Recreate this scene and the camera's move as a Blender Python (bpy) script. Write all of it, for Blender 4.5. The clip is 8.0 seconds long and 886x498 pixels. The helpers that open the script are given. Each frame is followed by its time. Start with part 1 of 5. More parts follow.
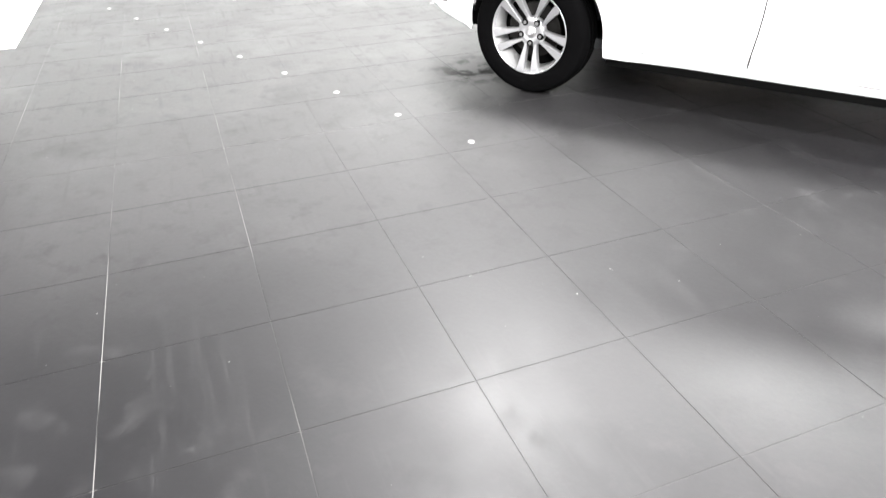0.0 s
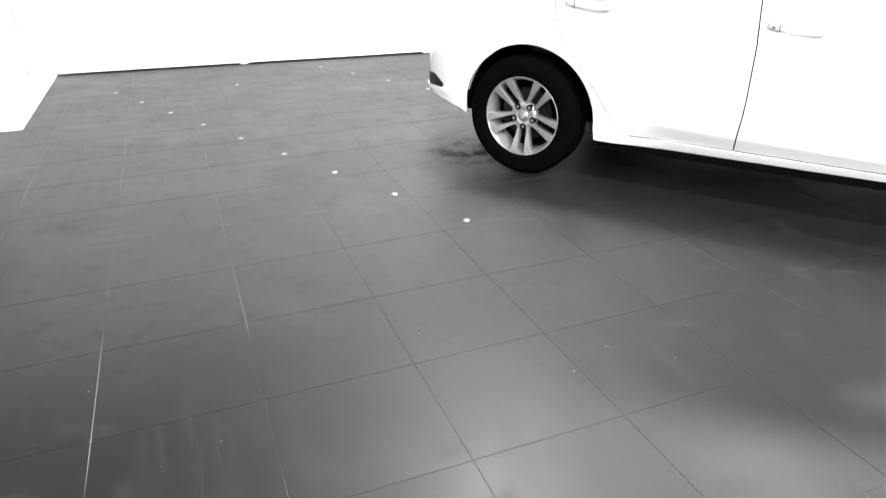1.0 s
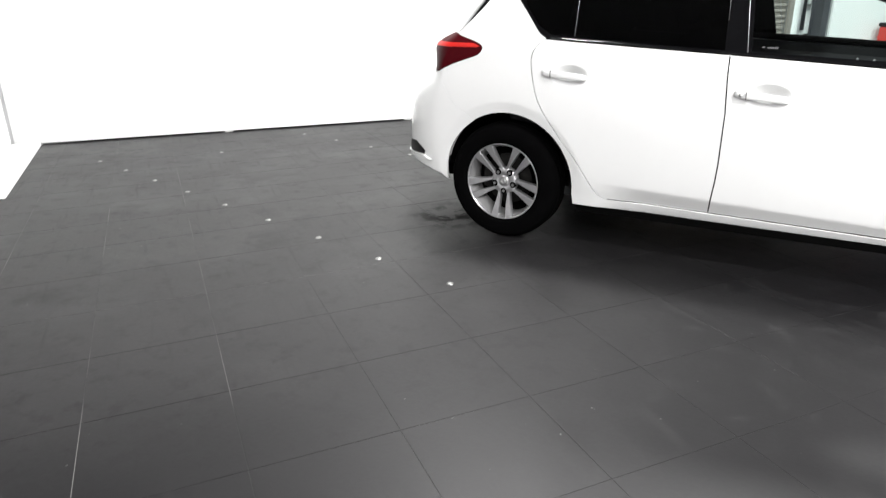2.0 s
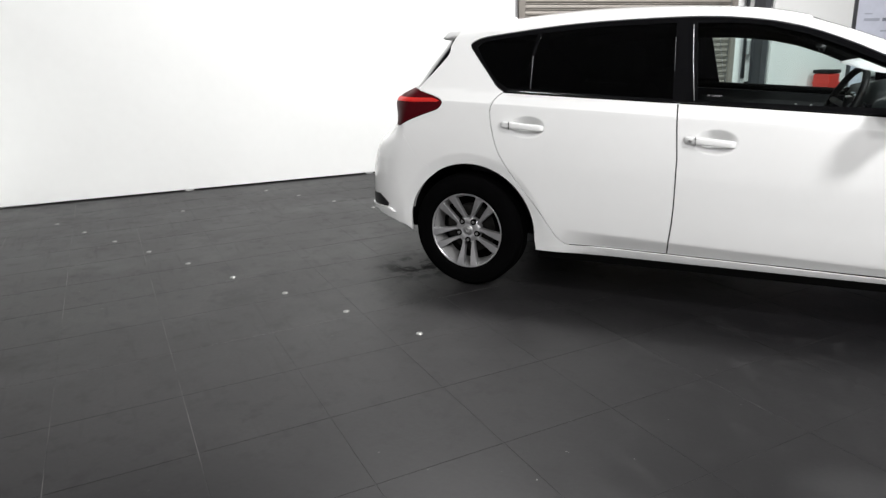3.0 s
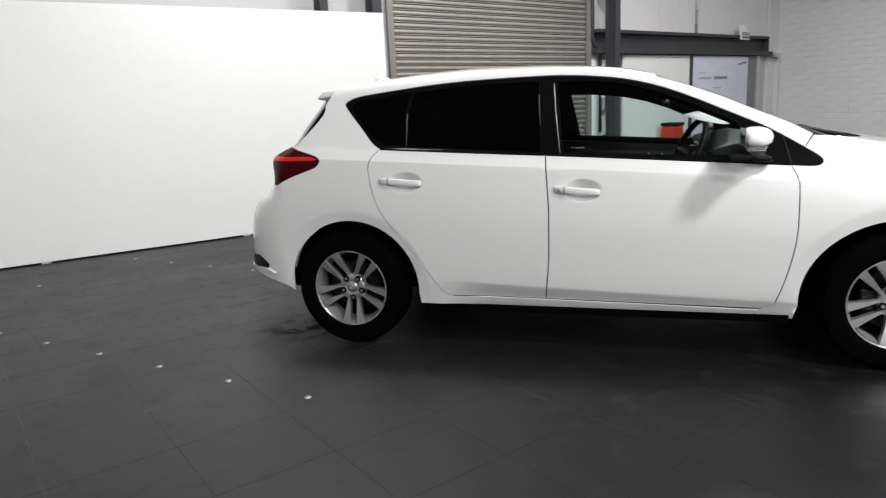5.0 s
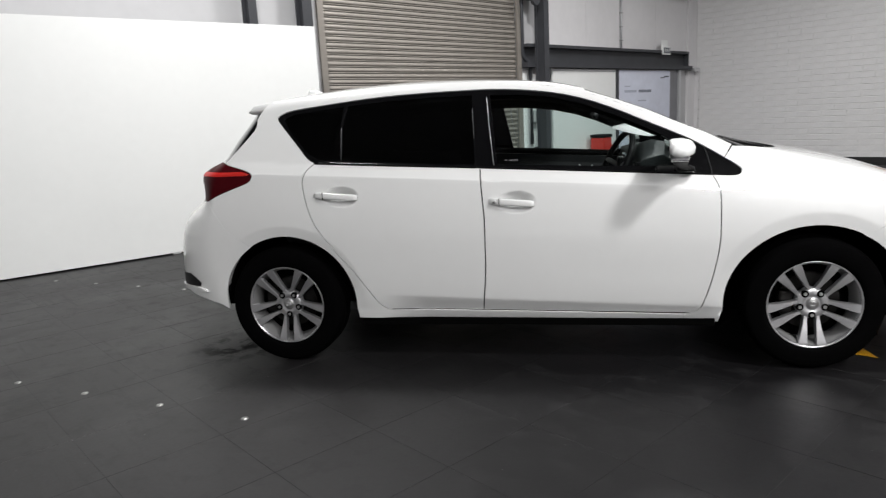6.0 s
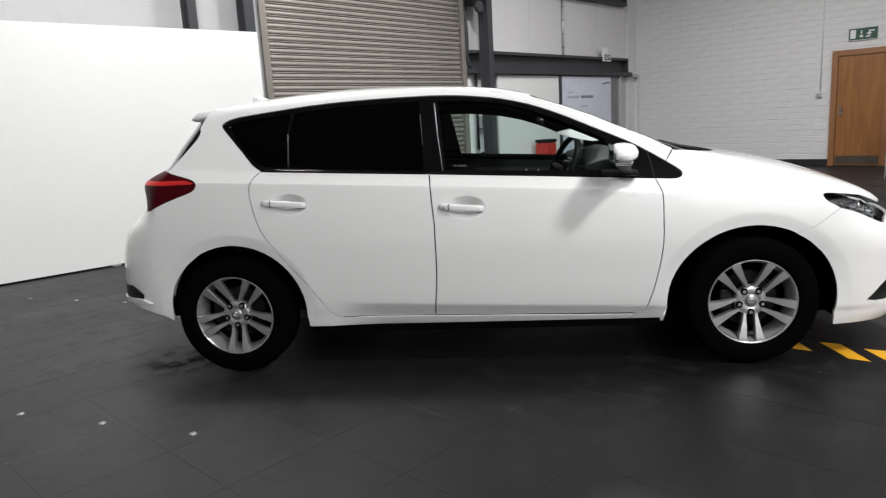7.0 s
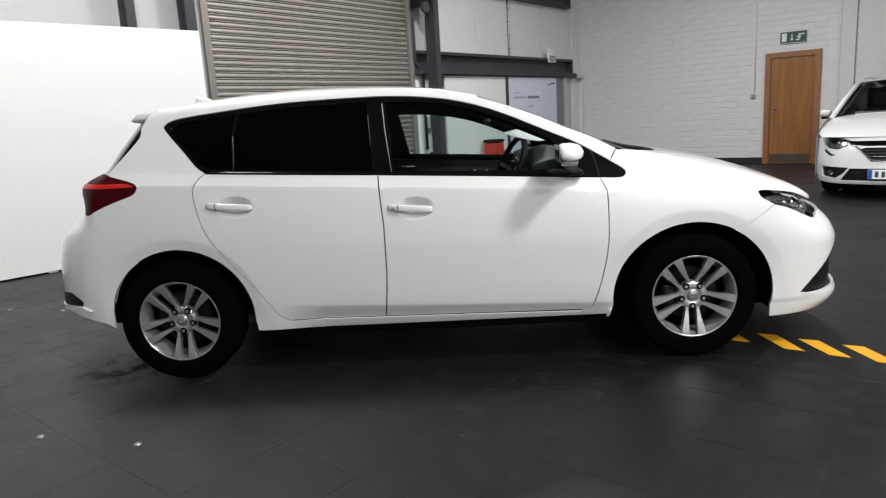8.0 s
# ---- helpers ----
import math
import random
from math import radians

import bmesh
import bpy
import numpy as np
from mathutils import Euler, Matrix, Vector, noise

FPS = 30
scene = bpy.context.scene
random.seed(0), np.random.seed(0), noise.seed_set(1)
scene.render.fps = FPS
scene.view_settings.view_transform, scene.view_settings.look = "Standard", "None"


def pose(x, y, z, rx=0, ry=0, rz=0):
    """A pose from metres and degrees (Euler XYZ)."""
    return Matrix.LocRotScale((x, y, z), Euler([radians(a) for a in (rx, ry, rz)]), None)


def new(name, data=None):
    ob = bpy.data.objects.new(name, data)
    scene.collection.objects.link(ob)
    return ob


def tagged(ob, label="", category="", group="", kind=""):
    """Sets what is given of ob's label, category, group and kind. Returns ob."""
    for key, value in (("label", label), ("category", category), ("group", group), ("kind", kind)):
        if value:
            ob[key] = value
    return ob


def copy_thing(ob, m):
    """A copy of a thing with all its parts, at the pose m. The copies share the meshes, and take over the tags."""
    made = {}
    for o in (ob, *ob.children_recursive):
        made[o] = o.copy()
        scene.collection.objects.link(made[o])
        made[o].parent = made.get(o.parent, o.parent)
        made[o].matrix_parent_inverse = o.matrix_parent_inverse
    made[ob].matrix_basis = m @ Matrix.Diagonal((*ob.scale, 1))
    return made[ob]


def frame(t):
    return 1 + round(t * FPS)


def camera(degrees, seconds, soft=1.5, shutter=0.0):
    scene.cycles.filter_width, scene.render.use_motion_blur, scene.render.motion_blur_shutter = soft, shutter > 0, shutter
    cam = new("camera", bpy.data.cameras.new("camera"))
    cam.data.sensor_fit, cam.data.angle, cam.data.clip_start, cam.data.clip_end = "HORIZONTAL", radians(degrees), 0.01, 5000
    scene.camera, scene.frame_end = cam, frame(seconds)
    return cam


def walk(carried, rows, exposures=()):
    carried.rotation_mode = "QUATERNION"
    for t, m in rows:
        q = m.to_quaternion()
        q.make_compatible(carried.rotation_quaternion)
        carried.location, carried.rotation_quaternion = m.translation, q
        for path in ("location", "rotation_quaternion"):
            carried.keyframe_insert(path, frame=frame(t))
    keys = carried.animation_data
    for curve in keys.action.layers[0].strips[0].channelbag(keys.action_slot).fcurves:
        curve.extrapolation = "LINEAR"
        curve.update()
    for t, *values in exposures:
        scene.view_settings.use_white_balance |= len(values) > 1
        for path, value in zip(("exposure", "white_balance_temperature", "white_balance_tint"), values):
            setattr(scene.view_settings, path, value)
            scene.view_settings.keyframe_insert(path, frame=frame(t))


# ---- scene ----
# Building axes: u runs along the shutter wall, v out of it towards the hall. The car's axes are x, y.
PHI = radians(53.14)
UX, UY = math.cos(PHI), math.sin(PHI)
ROOM = pose(0, 0, 0, 0, 0, 53.14)          # local x = u, local y = -v


def uv(u, v, z=0.0):
    return Vector((UX * u + UY * v, UY * u - UX * v, z))


# ---- camera ----
cam = camera(66.92, 8.0, soft=1.2, shutter=0.5)
PATH = [
    (0, (1.485, -4.032, 1.233), 32.60, -32.44, -1.10),
    (0.5, (1.489, -4.041, 1.236), 32.30, -28.88, -0.82),
    (1, (1.491, -4.049, 1.237), 31.98, -25.76, -0.77),
    (1.5, (1.498, -4.057, 1.248), 31.45, -23.02, -0.76),
    (3, (1.499, -4.104, 1.262), 26.90, -16.25, -1.95),
    (3.5, (1.506, -4.110, 1.259), 24.56, -14.72, -2.29),
    (4, (1.501, -4.113, 1.262), 21.87, -13.48, -2.47),
    (4.5, (1.498, -4.107, 1.256), 19.28, -12.54, -2.65),
    (6, (1.499, -4.110, 1.261), 11.02, -11.07, -3.06),
    (6.5, (1.489, -4.109, 1.263), 8.68, -10.90, -3.18),
    (7, (1.489, -4.114, 1.263), 6.52, -10.83, -3.33),
    (7.5, (1.489, -4.114, 1.263), 4.27, -10.93, -3.46),
    (8, (1.492, -4.119, 1.265), 2.21, -11.06, -3.42),
]
EXPOSURE = [(0, 2.84), (0.5, 2.44), (1, 1.88), (1.5, 1.50), (3, 0.54), (4, 0.23), (8, 0.03)]
walk(cam, [(t, Matrix.Translation(e) @ pose(0, 0, 0, 0, 0, yaw) @ pose(0, 0, 0, 90 + pitch) @ pose(0, 0, 0, 0, 0, roll))
           for t, e, yaw, pitch, roll in PATH], EXPOSURE)

# ---- light ----
world = bpy.data.worlds.new("world")
world.use_nodes = True
world.node_tree.nodes["Background"].inputs[0].default_value = (0.9, 0.95, 1, 1)
world.node_tree.nodes["Background"].inputs[1].default_value = 0.02
scene.world = world
CEILING = 5.2
# u, v and power of each ceiling light
LAMPS = ((-8.5, -0.6, 60), (-6.6, 0.6, 50), (0.0, -1.05, 175), (4.1, -1.15, 190), (7.8, 0.4, 130), (-8.2, 6.3, 25), (-4.6, 9.3, 430), (0.13, 5.85, 290), (-2.35, 7.7, 230), (5.0, 6.5, 160), (2.8, 4.6, 80))
LAMP_SIZE = 0.7


def ceiling_lamp(u, v, watts):
    lamp = bpy.data.lights.new("lamp", "AREA")
    lamp.shape, lamp.size, lamp.size_y, lamp.energy, lamp.color = "RECTANGLE", LAMP_SIZE, LAMP_SIZE, watts, (1.0, 0.99, 0.985)
    ob = new("lamp", lamp)
    p = uv(u, v, CEILING - 0.34)
    ob.matrix_world = Matrix.Translation(p) @ pose(0, 0, 0, 0, 0, 53.14)
    return ob


for u, v, watts in LAMPS:
    ceiling_lamp(u, v, watts)

# ---- materials ----
def nodes_of(name):
    m = bpy.data.materials.new(name)
    m.use_nodes = True
    return m, m.node_tree.nodes, m.node_tree.links, m.node_tree.nodes["Principled BSDF"]


def setp(bsdf, **kw):
    for k, v in kw.items():
        bsdf.inputs[k.replace("_", " ")].default_value = v


def surface(name, colour, rough=0.5, metal=0.0, vary=0.12, scale=6.0, bump=0.0, bump_scale=60.0, coat=0.0, rough_vary=0.08, spec=0.5, dark=None, island=0.0):
    """A material with broad and fine variation of colour, roughness and relief."""
    m, n, l, b = nodes_of(name)
    setp(b, Metallic=metal, Coat_Weight=coat, Coat_Roughness=0.06, Specular_IOR_Level=spec)
    co = n.new("ShaderNodeTexCoord")
    big, small = n.new("ShaderNodeTexNoise"), n.new("ShaderNodeTexNoise")
    big.inputs["Scale"].default_value, small.inputs["Scale"].default_value = scale, scale * 9
    big.inputs["Detail"].default_value, small.inputs["Detail"].default_value = 4, 6
    l.new(co.outputs["Object"], big.inputs["Vector"])
    l.new(co.outputs["Object"], small.inputs["Vector"])
    mix = n.new("ShaderNodeMath")
    mix.operation = "MULTIPLY_ADD"
    mix.inputs[1].default_value = 0.4
    l.new(small.outputs["Fac"], mix.inputs[0])
    half = n.new("ShaderNodeMath")
    half.operation = "MULTIPLY"
    half.inputs[1].default_value = 0.6
    l.new(big.outputs["Fac"], half.inputs[0])
    l.new(half.outputs[0], mix.inputs[2])
    ramp = n.new("ShaderNodeValToRGB")
    lo = dark or [c * (1 - vary) for c in colour]
    hi = [min(1, c * (1 + vary)) for c in colour]
    ramp.color_ramp.elements[0].position, ramp.color_ramp.elements[1].position = 0.3, 0.7
    ramp.color_ramp.elements[0].color, ramp.color_ramp.elements[1].color = (*lo, 1), (*hi, 1)
    l.new(mix.outputs[0], ramp.inputs[0])
    out = ramp.outputs[0]
    if island:
        info = n.new("ShaderNodeObjectInfo")
        hsv = n.new("ShaderNodeHueSaturation")
        mr = n.new("ShaderNodeMapRange")
        mr.inputs[3].default_value, mr.inputs[4].default_value = 1 - island, 1 + island
        l.new(info.outputs["Random"], mr.inputs[0])
        l.new(mr.outputs[0], hsv.inputs["Value"])
        l.new(out, hsv.inputs["Color"])
        out = hsv.outputs[0]
    l.new(out, b.inputs["Base Color"])
    rr = n.new("ShaderNodeMapRange")
    rr.inputs[3].default_value, rr.inputs[4].default_value = max(0.02, rough - rough_vary), min(1, rough + rough_vary)
    l.new(mix.outputs[0], rr.inputs[0])
    l.new(rr.outputs[0], b.inputs["Roughness"])
    if bump:
        bn, bt = n.new("ShaderNodeBump"), n.new("ShaderNodeTexNoise")
        bt.inputs["Scale"].default_value, bt.inputs["Detail"].default_value = bump_scale, 5
        l.new(co.outputs["Object"], bt.inputs["Vector"])
        l.new(bt.outputs["Fac"], bn.inputs["Height"])
        bn.inputs["Strength"].default_value, bn.inputs["Distance"].default_value = bump, 0.004
        l.new(bn.outputs[0], b.inputs["Normal"])
    return m


def thin_glass(name, tint):
    """Flat pane: clear with a tint, and a gloss that grows at grazing angles."""
    m, n, l, b = nodes_of(name)
    tr, gl, mix, fr = n.new("ShaderNodeBsdfTransparent"), n.new("ShaderNodeBsdfGlossy"), n.new("ShaderNodeMixShader"), n.new("ShaderNodeFresnel")
    tr.inputs[0].default_value = (*tint, 1)
    gl.inputs["Roughness"].default_value = 0.01
    fr.inputs[0].default_value = 1.45
    l.new(fr.outputs[0], mix.inputs[0])
    l.new(tr.outputs[0], mix.inputs[1])
    l.new(gl.outputs[0], mix.inputs[2])
    l.new(mix.outputs[0], n["Material Output"].inputs[0])
    return m


PAINT = surface("white_car_paint", (0.75, 0.755, 0.75), 0.38, vary=0.012, scale=2, coat=1.0, rough_vary=0.03)
setp(PAINT.node_tree.nodes["Principled BSDF"], Coat_IOR=1.52, Coat_Roughness=0.04)
BLACK_GLOSS = surface("gloss_black_trim", (0.003, 0.003, 0.0035), 0.10, vary=0.2, spec=0.35)
BLACK_PLASTIC = surface("black_plastic", (0.006, 0.006, 0.0065), 0.5, spec=0.22, vary=0.25, bump=0.15, bump_scale=300)
LINER = surface("black_liner", (0.0012, 0.0012, 0.0012), 0.95, vary=0.3, spec=0.03)
RUBBER = surface("tyre_rubber", (0.0013, 0.0013, 0.0014), 0.85, spec=0.02, vary=0.3, scale=12, bump=0.2, bump_scale=150)
ALLOY = surface("silver_alloy", (0.52, 0.52, 0.53), 0.34, metal=0.85, vary=0.025, scale=3, rough_vary=0.02)
# alloy colour lowered for the shade inside the wheel
RIM = surface("shaded_inner_rim", (0.42, 0.42, 0.42), 0.36, metal=0.6, vary=0.03, scale=3, rough_vary=0.02)
DISC = surface("brake_steel", (0.022, 0.021, 0.020), 0.45, metal=0.9, vary=0.2, scale=20)
CHROME = surface("chrome", (0.75, 0.75, 0.76), 0.1, metal=1.0, vary=0.04)
LAMP_RED = surface("red_lamp_lens", (0.052, 0.003, 0.005), 0.4, vary=0.2, spec=0.03)
LAMP_BAR = surface("bright_red_lens", (0.55, 0.016, 0.012), 0.4, vary=0.1, spec=0.2)
PRIVACY = thin_glass("privacy_glass", (0.011, 0.0115, 0.0125))
CLEAR = thin_glass("clear_car_glass", (0.83, 0.91, 0.895))
SCREEN = thin_glass("green_tinted_windscreen", (0.27, 0.33, 0.31))
TINTED = thin_glass("tinted_car_glass", (0.17, 0.20, 0.195))
LENS = thin_glass("clear_lamp_lens", (0.9, 0.92, 0.93))
CABIN = surface("dark_cabin_trim", (0.022, 0.024, 0.025), 0.6, vary=0.2, scale=10, bump=0.2, bump_scale=250)
DASH = surface("grey_dash_plastic", (0.013, 0.0165, 0.017), 0.6, spec=0.2, vary=0.15, bump=0.25, bump_scale=300)
SEAT = surface("charcoal_seat_cloth", (0.03, 0.03, 0.032), 0.9, vary=0.3, scale=30, bump=0.5, bump_scale=500)
PAPER = surface("white_paper", (0.92, 0.93, 0.94), 0.7, vary=0.02)


DIRT = (-.42, -.62, 0)
BEZEL = surface("grey_lamp_bezel", (0.24, 0.24, 0.25), 0.25, metal=0.7, vary=0.2, scale=20)


def floor_tile():
    """Dark honed tile: cloudy sheen, dusty smudges, drag marks and small differences from tile to tile."""
    m, n, l, b = nodes_of("charcoal_floor_tile")
    pos = n.new("ShaderNodeNewGeometry").outputs["Position"]

    def tex(scale, detail, lo, hi, stretch=None):
        src = pos
        if stretch:
            turn, mp = n.new("ShaderNodeMapping"), n.new("ShaderNodeMapping")
            turn.inputs["Rotation"].default_value, mp.inputs["Scale"].default_value = (0, 0, -PHI), stretch
            l.new(pos, turn.inputs["Vector"])
            l.new(turn.outputs[0], mp.inputs["Vector"])
            src = mp.outputs[0]
        t, r = n.new("ShaderNodeTexNoise"), n.new("ShaderNodeMapRange")
        t.inputs["Scale"].default_value, t.inputs["Detail"].default_value, t.inputs["Roughness"].default_value = scale, detail, 0.62
        r.inputs[1].default_value, r.inputs[2].default_value = lo, hi
        l.new(src, t.inputs["Vector"])
        l.new(t.outputs["Fac"], r.inputs[0])
        return r.outputs[0]

    def math2(op, x, y):
        k = n.new("ShaderNodeMath")
        k.operation = op
        for i, v in enumerate((x, y)):
            if isinstance(v, (int, float)):
                k.inputs[i].default_value = v
            else:
                l.new(v, k.inputs[i])
        return k.outputs[0]

    cloud, smudge = tex(1.3, 6, .33, .68), tex(8.5, 12, .53, .84)
    drag, grain = tex(1.0, 9, .57, .82, (26, 1.6, 1)), tex(55, 4, .3, .7)
    speck, scuff = tex(24, 3, .73, .76), tex(2.2, 9, .56, .72)
    info = n.new("ShaderNodeObjectInfo")
    dust = math2("MAXIMUM", math2("MULTIPLY", smudge, .7), math2("MULTIPLY", drag, .6))
    mix = n.new("ShaderNodeMix")
    mix.data_type = "RGBA"
    mix.inputs[6].default_value, mix.inputs[7].default_value = (0.0034, 0.0032, 0.0038, 1), (0.025, 0.0243, 0.025, 1)
    l.new(math2("MULTIPLY", dust, .8), mix.inputs[0])
    # paler base colour on the floor beside the board, fading at a ragged edge
    turn, sep, paler = n.new("ShaderNodeMapping"), n.new("ShaderNodeSeparateXYZ"), n.new("ShaderNodeMix")
    turn.inputs["Rotation"].default_value, paler.data_type = (0, 0, -PHI), "RGBA"
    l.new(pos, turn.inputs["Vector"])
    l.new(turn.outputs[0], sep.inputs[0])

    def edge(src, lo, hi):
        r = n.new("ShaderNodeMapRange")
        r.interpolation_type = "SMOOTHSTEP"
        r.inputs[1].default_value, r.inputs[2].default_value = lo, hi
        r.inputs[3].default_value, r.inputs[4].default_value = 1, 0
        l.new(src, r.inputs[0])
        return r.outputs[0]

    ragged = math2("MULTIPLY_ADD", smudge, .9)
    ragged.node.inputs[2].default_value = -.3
    pale_u, pale_v = edge(math2("ADD", sep.outputs[0], ragged), -1.7, .2), edge(math2("SUBTRACT", ragged, sep.outputs[1]), .7, 1.9)
    l.new(math2("MULTIPLY", math2("MULTIPLY", pale_u, pale_v), math2("MAXIMUM", cloud, .55)), paler.inputs[0])
    l.new(mix.outputs[2], paler.inputs[6])
    paler.inputs[7].default_value = (.026, .0254, .0256, 1)
    mix = paler
    # gritty dark patch by the tyre
    dist, grit = n.new("ShaderNodeVectorMath"), n.new("ShaderNodeMix")
    dist.operation, grit.data_type = "DISTANCE", "RGBA"
    dist.inputs[1].default_value = DIRT
    l.new(pos, dist.inputs[0])
    near = n.new("ShaderNodeMapRange")
    near.inputs[1].default_value, near.inputs[2].default_value, near.inputs[3].default_value, near.inputs[4].default_value = .05, .30, 1, 0
    l.new(dist.outputs["Value"], near.inputs[0])
    patch = math2("MULTIPLY", near.outputs[0], tex(9, 8, .48, .60))
    l.new(patch, grit.inputs[0])
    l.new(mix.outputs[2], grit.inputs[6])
    grit.inputs[7].default_value = (.0025, .0021, .0019, 1)
    mix = grit
    hsv = n.new("ShaderNodeHueSaturation")
    l.new(math2("MULTIPLY_ADD", info.outputs["Random"], .14), hsv.inputs["Value"])
    hsv.inputs["Value"].links[0].from_node.inputs[2].default_value = .94
    l.new(mix.outputs[2], hsv.inputs["Color"])
    fleck = n.new("ShaderNodeMix")
    fleck.data_type = "RGBA"
    fleck.inputs[7].default_value = (.16, .155, .15, 1)
    l.new(math2("MULTIPLY", speck, .8), fleck.inputs[0])
    l.new(hsv.outputs[0], fleck.inputs[6])
    l.new(fleck.outputs[2], b.inputs["Base Color"])
    rough = math2("ADD", math2("MULTIPLY_ADD", cloud, .11), math2("ADD", math2("MULTIPLY", dust, .22), math2("MAXIMUM", math2("MULTIPLY", patch, .45), math2("MULTIPLY", scuff, .09))))
    rough.node.inputs[0].links[0].from_node.inputs[2].default_value = .385
    rough = math2("ADD", rough, math2("MULTIPLY", info.outputs["Random"], .02))
    l.new(math2("ADD", rough, math2("MULTIPLY", grain, .04)), b.inputs["Roughness"])
    setp(b, Specular_IOR_Level=.35)
    bn = n.new("ShaderNodeBump")
    bn.inputs["Strength"].default_value, bn.inputs["Distance"].default_value = .06, .002
    l.new(grain, bn.inputs["Height"])
    l.new(bn.outputs[0], b.inputs["Normal"])
    return m


def joint_filler():
    """Dark grout; the joints that run out from the wall are chalky pale at one end of the hall."""
    m, n, l, b = nodes_of("grout")
    mp = n.new("ShaderNodeMapping")
    mp.inputs["Rotation"].default_value = (0, 0, -PHI)
    l.new(n.new("ShaderNodeNewGeometry").outputs["Position"], mp.inputs["Vector"])
    sep, t = n.new("ShaderNodeSeparateXYZ"), n.new("ShaderNodeTexNoise")
    l.new(mp.outputs[0], sep.inputs[0])
    t.inputs["Scale"].default_value, t.inputs["Detail"].default_value = 1.9, 6
    l.new(mp.outputs[0], t.inputs["Vector"])

    def step(src, lo, hi):
        r = n.new("ShaderNodeMapRange")
        r.inputs[1].default_value, r.inputs[2].default_value = lo, hi
        l.new(src, r.inputs[0])
        return r.outputs[0]

    def op(kind, x, y):
        k = n.new("ShaderNodeMath")
        k.operation = kind
        for i, v in enumerate((x, y)):
            if isinstance(v, float):
                k.inputs[i].default_value = v
            else:
                l.new(v, k.inputs[i])
        return k.outputs[0]

    off = op("ABSOLUTE", op("WRAP", op("ADD", sep.outputs[0], 2.728), .23025), 0.0)
    off.node.inputs[0].links[0].from_node.inputs[2].default_value = -.23025
    pale = op("MULTIPLY", op("MULTIPLY", step(off, .010, .004), step(sep.outputs[0], -1.9, -2.4)), step(t.outputs["Fac"], .44, .60))
    pale = op("ADD", pale, op("MULTIPLY", step(t.outputs["Fac"], .56, .66), op("MULTIPLY", step(off, .012, .03), .03)))
    line = op("ABSOLUTE", op("ADD", sep.outputs[1], .605), 0.0)
    worn = op("MULTIPLY", op("MULTIPLY", step(line, .010, .004), step(t.outputs["Fac"], .36, .52)), step(sep.outputs[0], -.2, -.6))
    pale = op("MAXIMUM", op("MULTIPLY", pale, .7), worn)
    far_line = op("ABSOLUTE", op("ADD", sep.outputs[0], -.956), 0.0)
    pale = op("MAXIMUM", pale, op("MULTIPLY", step(far_line, .012, .006), op("MULTIPLY", step(sep.outputs[1], -2.60, -2.72), .8)))
    r = n.new("ShaderNodeValToRGB")
    r.color_ramp.elements[0].color, r.color_ramp.elements[1].color = (.004, .004, .004, 1), (.17, .166, .16, 1)
    l.new(pale, r.inputs[0])
    l.new(r.outputs[0], b.inputs["Base Color"])
    setp(b, Roughness=.5, Specular_IOR_Level=.40)
    return m


def veneer(name, light, dark, rough):
    """Wood with upright grain."""
    m, n, l, b = nodes_of(name)
    co, mp = n.new("ShaderNodeTexCoord"), n.new("ShaderNodeMapping")
    mp.inputs["Scale"].default_value = (9, 9, .7)
    l.new(co.outputs["Object"], mp.inputs["Vector"])
    t, r = n.new("ShaderNodeTexNoise"), n.new("ShaderNodeValToRGB")
    t.inputs["Scale"].default_value, t.inputs["Detail"].default_value, t.inputs["Distortion"].default_value = 2.2, 7, .6
    l.new(mp.outputs[0], t.inputs["Vector"])
    r.color_ramp.elements[0].position, r.color_ramp.elements[1].position = .32, .70
    r.color_ramp.elements[0].color, r.color_ramp.elements[1].color = (*dark, 1), (*light, 1)
    l.new(t.outputs["Fac"], r.inputs[0])
    l.new(r.outputs[0], b.inputs["Base Color"])
    setp(b, Roughness=rough)
    return m


TILE, GROUT = floor_tile(), joint_filler()
PANEL = surface("matt_white_board", (0.80, 0.81, 0.80), 0.75, vary=0.02, scale=1.2)
BACK_WALL = surface("grey_white_painted_wall", (0.54, 0.54, 0.55), 0.75, vary=0.05, scale=1.0)
WALL = surface("off_white_painted_wall", (0.70, 0.69, 0.70), 0.75, vary=0.05, scale=1.0)
BRICK = surface("white_painted_block", (0.72, 0.715, 0.715), 0.6, vary=0.06, scale=4, bump=0.9, bump_scale=22)
STEEL = surface("dark_grey_steel", (0.046, 0.048, 0.054), 0.5, vary=0.2, scale=5, spec=0.35)
GALV = surface("galvanised_slat", (0.27, 0.248, 0.222), 0.45, metal=0.25, vary=0.08, scale=5)
WOOD = veneer("oak_veneer", (.36, .148, .036), (.235, .088, .022), .38)
FRAME_WOOD = veneer("oak_frame", (.33, .150, .058), (.27, .115, .044), .42)
DARK = surface("black_skirting", (0.009, 0.009, 0.010), 0.5, vary=0.2)
YELLOW = surface("yellow_floor_tape", (0.66, 0.335, 0.012), 0.45, vary=0.1, scale=12)
STUD = surface("brushed_stud", (0.34, 0.34, 0.33), 0.42, metal=0.9, vary=0.1)
RED = surface("red_box_paint", (0.5, 0.03, 0.02), 0.4, vary=0.1)
GREEN = surface("exit_green", (0.008, 0.065, 0.038), 0.4, vary=0.1)
POSTER = surface("pale_blue_poster", (0.66, 0.69, 0.80), 0.35, vary=0.10, scale=0.8)
INK = surface("dark_ink", (0.06, 0.07, 0.09), 0.5, vary=0.1)
